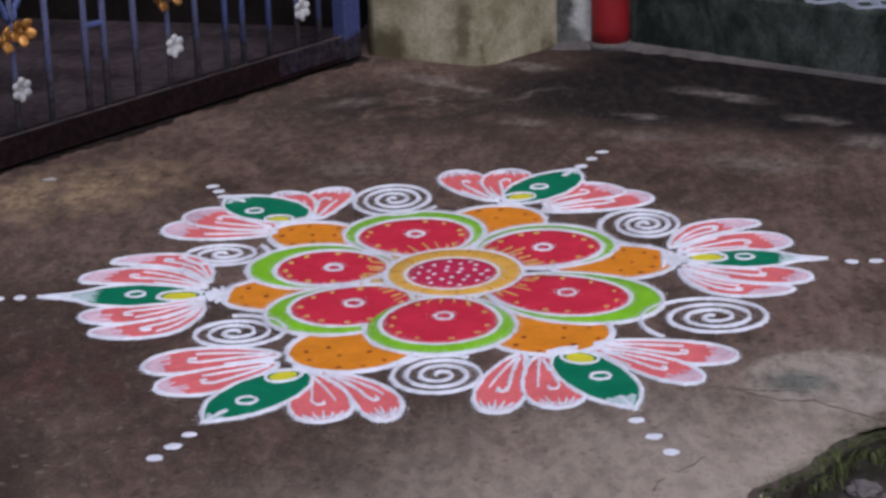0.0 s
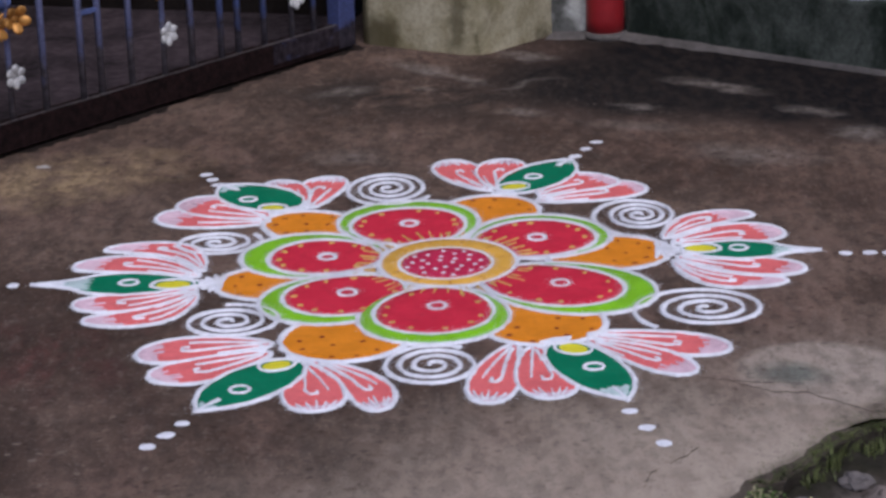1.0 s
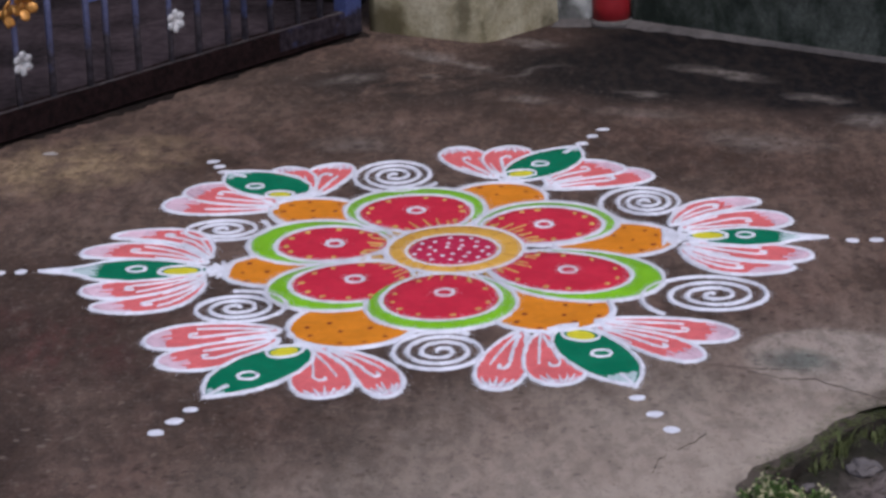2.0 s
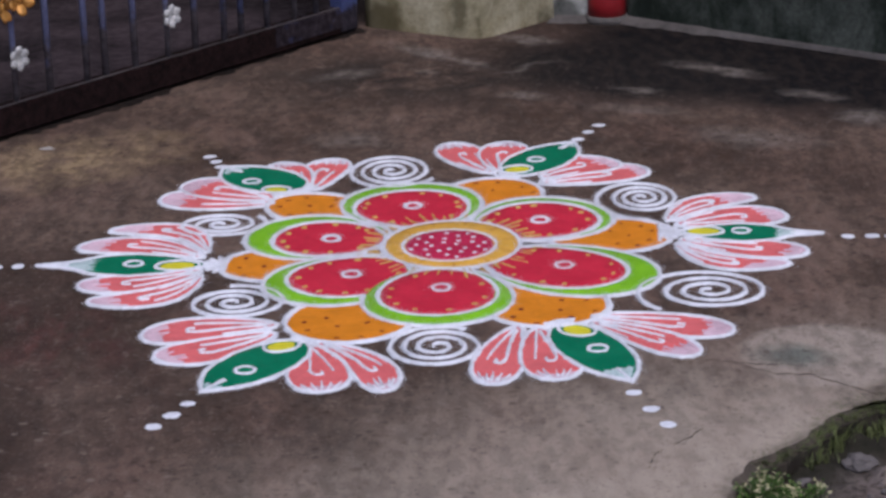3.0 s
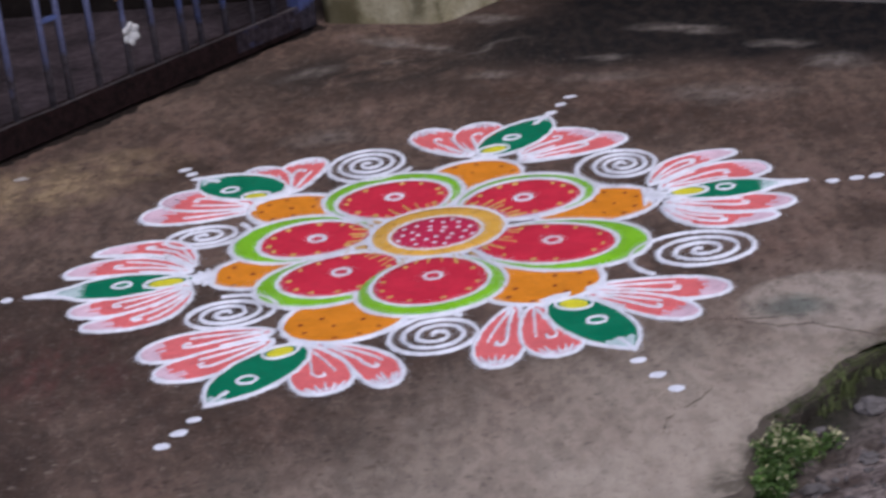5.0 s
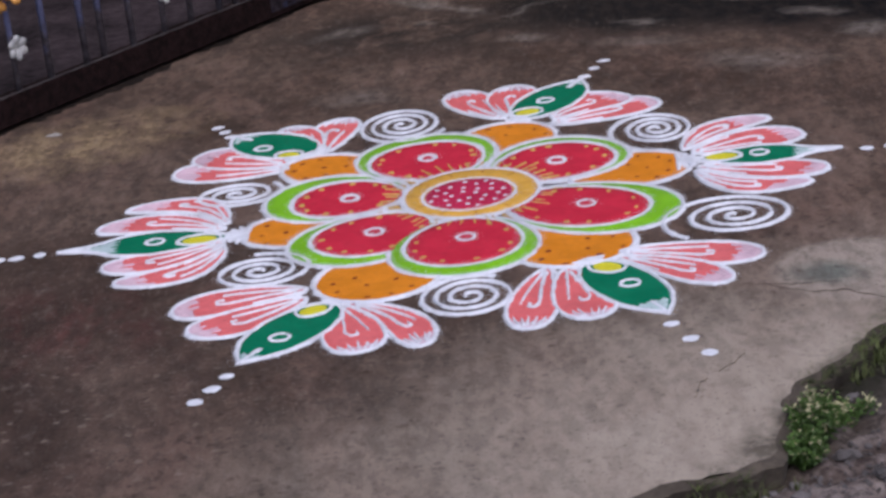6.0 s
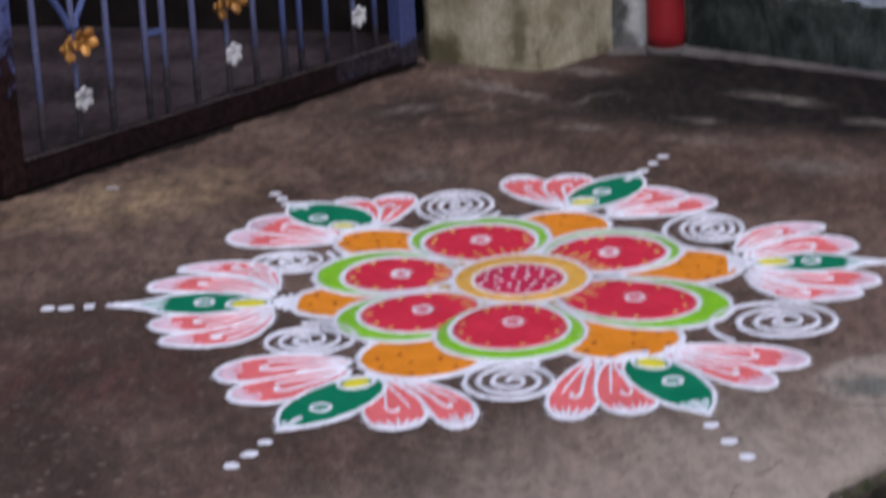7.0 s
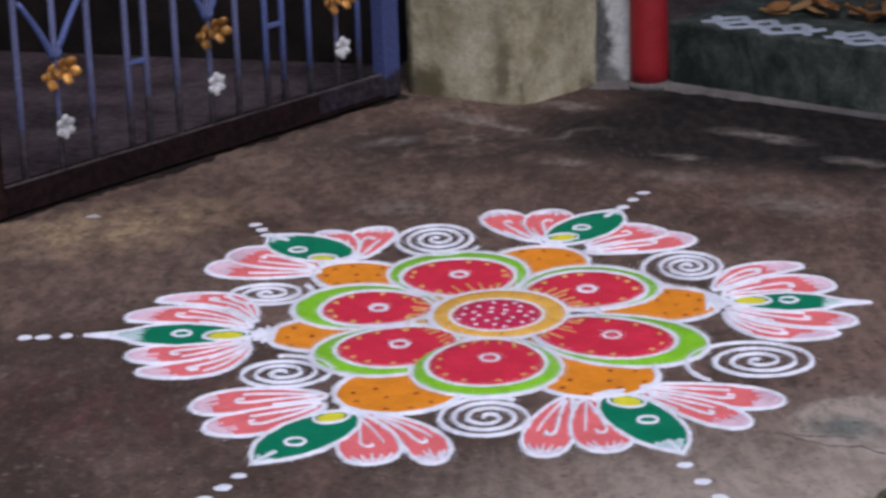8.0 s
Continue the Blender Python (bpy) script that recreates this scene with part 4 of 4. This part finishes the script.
def breadth(u, profile):
    """The share of a leaf's breadth at u from its foot to its point."""
    for (a, x), (b, y) in zip(profile, profile[1:]):
        if u <= b:
            return x + (y - x) * (u - a) / (b - a)
    return profile[-1][1]


def pointed(base, tip, width, profile, n=40):
    base, tip = Vector(base), Vector(tip)
    ax = tip - base
    side = Vector((-ax.y, ax.x)).normalized()
    us = [k / n for k in range(n + 1)]
    half = [width / 2 * breadth(u, profile) for u in us]
    return [base + ax * u + side * h for u, h in zip(us, half)] + [base + ax * u - side * h for u, h in reversed(list(zip(us, half))[1:-1])]


def lotus_arm(node, tip, broad, eye, drop_in, drop_out, white, pale, petals):
    """A leaf and four petals: foot, point and breadth of the leaf, its ring, both ends of its drop, where its white point begins;
    then for each petal the share at which it turns pale, and its foot, tip, breadth and bend."""
    n, t = Vector(node), Vector(tip)
    ax = (t - n).normalized()
    sd = Vector((-ax.y, ax.x))
    profile = SLENDER if white < 0.75 else PLUMP
    leaf_line = pointed(n + ax * 0.004, t, broad, profile)
    shapes = [lobe_outline(*lobe(p[:2], p[2:4], p[4], p[5])) for p in petals]
    for k in (0, 3, 1, 2):
        bx, by, x, y, w, bend = petals[k]
        lotus_petal((bx, by), (x, y), w, bend, 0.3 if k in (0, 3) else 1.6, 1 if k < 2 else -1, rangoli, pale[k], [leaf_line] + (shapes[1:3] if k in (0, 3) else []))
    leaf = heap("leaf", leaf_line, 3.6, GREEN, rangoli, "emerald green powder leaf with a white point")
    line("outline", pointed(n + ax * 0.002, t + ax * 0.004, broad + 0.004, profile), 0.0085, 3.0, WHITE, leaf, "white powder outline", True)
    heading = math.degrees(math.atan2(ax.y, ax.x))
    line("ring", oval(eye[0], eye[1], 0, 0.0165, 0.0155, 0, 30), 0.0072, 3.2, WHITE, leaf, "small white powder ring", True)
    L = (t - n).length
    us = [white + (0.99 - white) * k / 8 for k in range(9)]
    rim = [max(0.003, broad / 2 * breadth(u, profile) * 0.9) for u in us]
    rag = [(white + (0.05 if k % 2 else -0.02) * random.uniform(0.6, 1.3), rim[0] * (0.75 - 0.25 * k)) for k in range(7)]
    white_tip = [n + ax * L * u + sd * v for u, v in rag] + [n + ax * L * u - sd * h for u, h in zip(us[1:], rim[1:])] + [n + ax * L * u + sd * h for u, h in reversed(list(zip(us[1:], rim[1:])))]
    heap("white_point", white_tip, 4.8, VEIL, leaf, "thin white powder point", rough=0.0018)
    a, b = Vector(drop_in), Vector(drop_out)
    c, half, turn = (a + b) / 2, (b - a).length / 2, math.degrees(math.atan2(b.y - a.y, b.x - a.x))
    heap("yellow_drop", oval(c.x, c.y, turn, half * 0.86, min(0.022, half * 0.66)), 4.8, YELLOW, leaf, "yellow powder drop")
    line("drop_outline", oval(c.x, c.y, turn, half * 1.0, min(0.027, half * 0.80)), 0.0078, 3.5, WHITE, leaf, "white powder outline", True)
    line("point_line", [t - ax * 0.05, t + ax * 0.012], 0.0095, 2.8, WHITE, leaf, "white powder line", taper=(1.3, 0.7))
    bm = bmesh.new()
    slim = profile is SLENDER
    root = n - ax * (0.024 if slim else 0.008)
    for k in range(9):
        f = radians((-96 + 192 * k / 8) * (1.0 if slim else 0.85))
        d = Vector((ax.x * math.cos(f) - ax.y * math.sin(f), ax.x * math.sin(f) + ax.y * math.cos(f)))
        trail(bm, [root, root + d * ((0.046 if slim else 0.030) - 0.008 * math.cos(f))], 0.0135 if slim else 0.0100, 2.4, taper=(1.2, 0.6))
    smooth(part("knot", bm, WHITE, rangoli, "white powder knot where petals meet"))


lotus_arm((0.418, 0.041), (0.679, 0.018), 0.106, (0.540, 0.040), (0.435, 0.049), (0.507, 0.040), 0.70, (0.70, 0.74, 0.78, 0.76), ((0.409, 0.112, 0.588, 0.255, 0.069, 0.035), (0.423, 0.087, 0.635, 0.138, 0.105, 0.011), (0.420, 0.001, 0.645, -0.092, 0.087, -0.007), (0.413, -0.021, 0.603, -0.157, 0.067, -0.046)))
lotus_arm((0.122, 0.428), (0.260, 0.652), 0.124, (0.181, 0.537), (0.110, 0.460), (0.170, 0.482), 0.90, (0.80, 0.80, 0.76, 0.78), ((0.092, 0.450, 0.005, 0.672, 0.086, 0.005), (0.111, 0.456, 0.126, 0.669, 0.091, 0.005), (0.188, 0.411, 0.341, 0.514, 0.117, 0.026), (0.181, 0.373, 0.399, 0.453, 0.105, 0.004)))
lotus_arm((-0.291, 0.364), (-0.449, 0.540), 0.138, (-0.391, 0.437), (-0.311, 0.369), (-0.366, 0.382), 0.84, (0.80, 0.80, 0.74, 0.72), ((-0.269, 0.369, -0.226, 0.579, 0.085, 0.008), (-0.286, 0.378, -0.341, 0.562, 0.077, -0.004), (-0.338, 0.320, -0.520, 0.441, 0.112, 0.000), (-0.337, 0.291, -0.563, 0.344, 0.109, 0.001)))
lotus_arm((-0.433, -0.072), (-0.742, -0.050), 0.122, (-0.574, -0.057), (-0.453, -0.074), (-0.532, -0.073), 0.68, (0.74, 0.74, 0.76, 0.76), ((-0.444, 0.002, -0.636, 0.151, 0.069, -0.059), (-0.447, -0.030, -0.687, 0.055, 0.084, -0.032), (-0.446, -0.099, -0.661, -0.176, 0.087, 0.018), (-0.444, -0.124, -0.630, -0.264, 0.079, 0.046)))
lotus_arm((-0.247, -0.476), (-0.394, -0.689), 0.122, (-0.335, -0.608), (-0.256, -0.483), (-0.308, -0.519), 0.90, (0.76, 0.76, 0.82, 0.80), ((-0.292, -0.397, -0.521, -0.439, 0.100, -0.013), (-0.294, -0.438, -0.485, -0.547, 0.098, 0.010), (-0.240, -0.495, -0.207, -0.710, 0.092, 0.004), (-0.226, -0.483, -0.105, -0.712, 0.069, 0.026)))
lotus_arm((0.183, -0.423), (0.280, -0.692), 0.110, (0.238, -0.552), (0.185, -0.439), (0.233, -0.486), 0.82, (0.85, 0.85, 0.76, 0.76), ((0.112, -0.433, 0.061, -0.696, 0.075, -0.006), (0.144, -0.444, 0.166, -0.684, 0.088, 0.001), (0.235, -0.424, 0.396, -0.591, 0.074, 0.008), (0.236, -0.396, 0.467, -0.487, 0.092, 0.002)))

# spirals: centre, radii, first angle, turns (negative: the other way), tail growth
SPIRALS = [(0.374, 0.263, 0.068, 0.090, 0, 3.75, 1.55), (-0.112, 0.488, 0.078, 0.100, 60, 3.75, 1.20), (-0.432, 0.166, 0.078, 0.064, 20, 3.05, 1.12),
           (-0.377, -0.278, 0.078, 0.072, 0, 3.27, 1.22), (-0.024, -0.519, 0.076, 0.084, 200, -3.4, 1.12), (0.450, -0.281, 0.096, 0.088, 75, 3.42, 1.42)]
for cx, cy, rx, ry, first, turns, tail in SPIRALS:
    path, N = [], 260
    for k in range(N + 1):
        u = k / N
        f = radians(first) + 2 * math.pi * turns * u
        g = 0.07 + 0.93 * min(1.0, u / 0.86) ** 0.95
        if u > 0.86:
            g *= 1 + (tail - 1) * (u - 0.86) / 0.14
        path.append((cx + rx * g * math.cos(f), cy + ry * g * math.sin(f)))
    line("spiral", path, 0.0088, 0.0, WHITE, rangoli, "white powder spiral", taper=(0.8, 1.05))

# strings of dots leading outward
DOTS = [((0.732, -0.003), (0.776, -0.004), (0.812, -0.006)), ((0.274, 0.683), (0.299, 0.737), (0.324, 0.785)), ((-0.459, 0.552), (-0.474, 0.590), (-0.491, 0.628)),
        ((-0.786, -0.047), (-0.828, -0.050), (-0.862, -0.049)), ((-0.416, -0.741), (-0.437, -0.787), (-0.461, -0.832)), ((0.282, -0.744), (0.304, -0.813), (0.324, -0.877))]
for row in DOTS:
    for x, y in row:
        heap("dot", oval(x, y, random.uniform(0, 90), 0.0140 * random.uniform(0.9, 1.1), 0.0120 * random.uniform(0.9, 1.1), 0, 20), 0.8, WHITE, rangoli, "white powder dot", rough=0.0022)

# fine white dust scattered beside the poured lines
bm = bmesh.new()
for q, w in DUSTED:
    for _ in range(15):
        a, far = random.uniform(0, 6.2832), w * 0.42 + abs(random.gauss(0, 0.0056))
        x, y, r = q[0] + far * math.cos(a), q[1] + far * math.sin(a), random.uniform(0.0004, 0.0011)
        z = 0.0007 if math.hypot(x, y) > 0.42 else 0.0052
        bm.faces.new([bm.verts.new((x + r * math.cos(a + k), y + r * math.sin(a + k), z)) for k in (0.0, 2.1, 4.2)])
tagged(part("dust", bm, WHITE, rangoli, "fine white powder dust along the lines"), kind="stuff")

# stray white powder on the floor
splash = heap("powder_splash", oval(-0.842, 0.722, -5, 0.015, 0.013), 0.1, THIN, None, rough=0.008)
tagged(splash, "small smear of spilled white powder on concrete", "powder")


# ---- chalk drawing and litter on the porch step ----
chalk = thing("step_rangoli", "white chalk pattern drawn along the step's top", "rangoli", tuple(step_start + Vector((0, 0, 0.165))))
for start in (0.075, 0.42, 0.77):
    for j in range(3):
        bm = bmesh.new()
        path = []
        for k in range(60):
            u = k / 59
            s = start + 0.30 * u
            back = 0.035 + 0.035 * j + 0.022 * math.sin(u * math.pi * (5 + j) + j * 1.7)
            q = step_start + STEPDIR * s + STEPBACK * back
            path.append((q.x, q.y))
        trail(bm, path, 0.022, 0.0, rough=0.006)
        for v in bm.verts:
            v.co.z += 0.1645
        smooth(part("chalk_line", bm, CHALK, chalk))


def dry_leaf(label, at, length, width, turn, tilt, roll, material):
    bm = bmesh.new()
    rows = []
    for i in range(9):
        u = i / 8
        w = width * math.sin(math.pi * (0.06 + 0.9 * u)) ** 0.8
        rows.append([bm.verts.new((length * (u - 0.5), w * v, 0.35 * width * v * v + 0.25 * length * (u - 0.5) ** 2 + 0.0 * i)) for v in (-1, -0.5, 0, 0.5, 1)])
    for a, b in zip(rows, rows[1:]):
        for k in range(4):
            bm.faces.new((a[k], a[k + 1], b[k + 1], b[k]))
    bmesh.ops.solidify(bm, geom=list(bm.faces), thickness=0.0012)
    bm.transform(Matrix.Translation(at) @ pose(0, 0, 0, roll, tilt, turn))
    lift = at[2] + 0.0005 - min(v.co.z for v in bm.verts)
    bm.transform(Matrix.Translation((0, 0, lift)))
    return tagged(smooth(part("dry_leaf", bm, material)), label, "leaf", "dry leaves on the step")


for k in range(34):
    s, back = 0.16 + 0.022 * k + random.uniform(-0.02, 0.02), random.uniform(0.20, 0.30)
    q = step_start + STEPDIR * s + STEPBACK * back
    pale = k % 3 == 0
    dry_leaf("pale curled dry leaf lying on the porch step" if pale else "brown curled dry leaf lying on the porch step", (q.x, q.y, 0.165 + 0.012 * (k % 3)), random.uniform(0.06, 0.10), random.uniform(0.016, 0.026),
             random.uniform(0, 360), random.uniform(-25, 25), random.uniform(-30, 30), STRAW if pale else DRY)

# ---- soil corner: stones, gravel, grass, weed ----
def soil_z(x, y):
    return -0.026 + wobble(x, y, 1.0, 0.22, 0.020) + wobble(x, y, 2.0, 0.07, 0.012) + 0.022 * max(0.0, min(1.0, (x - y - 1.62) / 0.25)) - 0.012


def lump(bm, c, r, seed, flat=0.5):
    made = bmesh.ops.create_icosphere(bm, subdivisions=3, radius=1.0)
    for v in made["verts"]:
        k = 1 + 0.45 * noise.noise(v.co * 1.3 + Vector((seed * 3.7, seed, 0))) + 0.22 * noise.noise(v.co * 3.1 + Vector((seed, 2, 0)))
        v.co = Vector((v.co.x * r * k, v.co.y * r * k * 0.85, v.co.z * r * k * flat)) + Vector(c)


for k, (x, y, r) in enumerate([(0.512, -1.04, 0.014), (0.60, -0.97, 0.024), (0.66, -1.06, 0.013), (0.465, -1.22, 0.018), (0.56, -1.14, 0.014), (0.50, -1.32, 0.016), (0.69, -0.94, 0.012), (0.38, -1.36, 0.013)]):
    bm = bmesh.new()
    lump(bm, (x, y, soil_z(x, y) + r * 0.3), r, k)
    tagged(part("stone", bm, STONE), "rough grey stone half sunk in soil", "stone", "stones in the soil")

bm = bmesh.new()
for k in range(700):
    x = random.uniform(0.25, 1.0)
    y = x - 1.66 - random.uniform(0.0, 0.45) ** 1.2
    r = random.uniform(0.002, 0.007)
    made = bmesh.ops.create_icosphere(bm, subdivisions=1, radius=r, matrix=Matrix.Translation((x, y, soil_z(x, y) + r * 0.3)) @ pose(0, 0, 0, k * 37, k * 91, 0) @ Matrix.Diagonal((1, 0.8, 0.6, 1)))
tagged(part("gravel", bm, STONE), "small gravel strewn over the soil", "gravel", kind="stuff")


def blade(bm, x, y, z, high, lean, turn, wide):
    d = Vector((math.cos(turn), math.sin(turn), 0))
    s = Vector((-d.y, d.x, 0))
    rows = []
    for i in range(4):
        u = i / 3
        q = Vector((x, y, z)) + d * lean * u * u + Vector((0, 0, high * (u - 0.25 * u * u)))
        w = wide * (1 - u) + 0.0002
        rows.append((bm.verts.new(q + s * w), bm.verts.new(q - s * w)))
    for a, b in zip(rows, rows[1:]):
        bm.faces.new((a[0], a[1], b[1], b[0]))


bm = bmesh.new()
verge = [q for q in edge_line() if 0.12 < q[0] < 1.4]
for k in range(9000):
    x, y = random.choice(verge)
    out = abs(random.gauss(0, 0.017)) - 0.008
    x, y = x + 0.72 * out + random.uniform(-0.012, 0.012), y - 0.69 * out + random.uniform(-0.012, 0.012)
    thick = noise.noise(Vector((x * 7, y * 7, 0.5))) + (0.25 if x > 0.52 else 0.05 if out < 0.012 and x > 0.4 else -0.22)
    if thick < 0.0:
        continue
    blade(bm, x, y, -0.012 if out < 0.012 else soil_z(x, y) - 0.004, random.uniform(0.010, 0.020) if out < 0.012 else random.uniform(0.012, 0.045), random.uniform(0.0, 0.035), random.uniform(0, 6.28), random.uniform(0.0008, 0.0018))
tagged(part("grass", bm, GRASS), "short dull grass along the broken concrete edge", "grass", kind="stuff")


def weed(label, cx, cy, spread, high, count, pale_share):
    base = soil_z(cx, cy)
    t = thing("weed", label, "weed", (cx, cy, base), "weeds at the edge")
    stems, green, pale = bmesh.new(), bmesh.new(), bmesh.new()
    for k in range(count):
        a, r = random.uniform(0, 6.28), spread * math.sqrt(random.random())
        top = Vector((cx + r * math.cos(a), cy + r * math.sin(a), base + high * random.uniform(0.45, 1.0) * (1 - 0.45 * r / spread)))
        foot = Vector((cx + 0.25 * r * math.cos(a), cy + 0.25 * r * math.sin(a), base - 0.005))
        mid = foot.lerp(top, 0.5) + Vector((0, 0, 0.012))
        tube(stems, [foot, mid, top], [0.0013, 0.0011, 0.0008], 5)
        for j in range(15):
            q = foot.lerp(top, random.uniform(0.45, 1.0)) + Vector((random.uniform(-1, 1), random.uniform(-1, 1), random.uniform(-0.3, 0.6))) * 0.008
            light = random.random() < pale_share * (1.5 if q.z > base + high * 0.55 else 0.5)
            bm = pale if light else green
            w, l = random.uniform(0.0018, 0.0036), random.uniform(0.005, 0.010)
            m = Matrix.Translation(q) @ pose(0, 0, 0, random.uniform(-40, 40), random.uniform(-50, 30), random.uniform(0, 360))
            vs = [bm.verts.new(m @ Vector(p)) for p in ((0, 0, 0), (l * 0.4, w, 0.002), (l, 0, -0.001), (l * 0.4, -w, 0.002), (l * 0.45, 0, -0.0008))]
            for i in range(4):
                bm.faces.new((vs[i], vs[(i + 1) % 4], vs[4]))
    tagged(part("stem", stems, LEAF, t), kind="stuff")
    part("foliage", green, LEAF, t, "small green leaves")
    part("pale_foliage", pale, PALELEAF, t, "pale yellow-green leaves")


weed("bushy green weed with pale tops beside the concrete edge", 0.436, -1.160, 0.044, 0.095, 70, 0.30)
weed("small green weed under the concrete edge", 0.408, -1.228, 0.034, 0.070, 60, 0.10)
weed("straggling pale weed at the broken concrete edge", 0.492, -1.085, 0.046, 0.045, 20, 0.6)
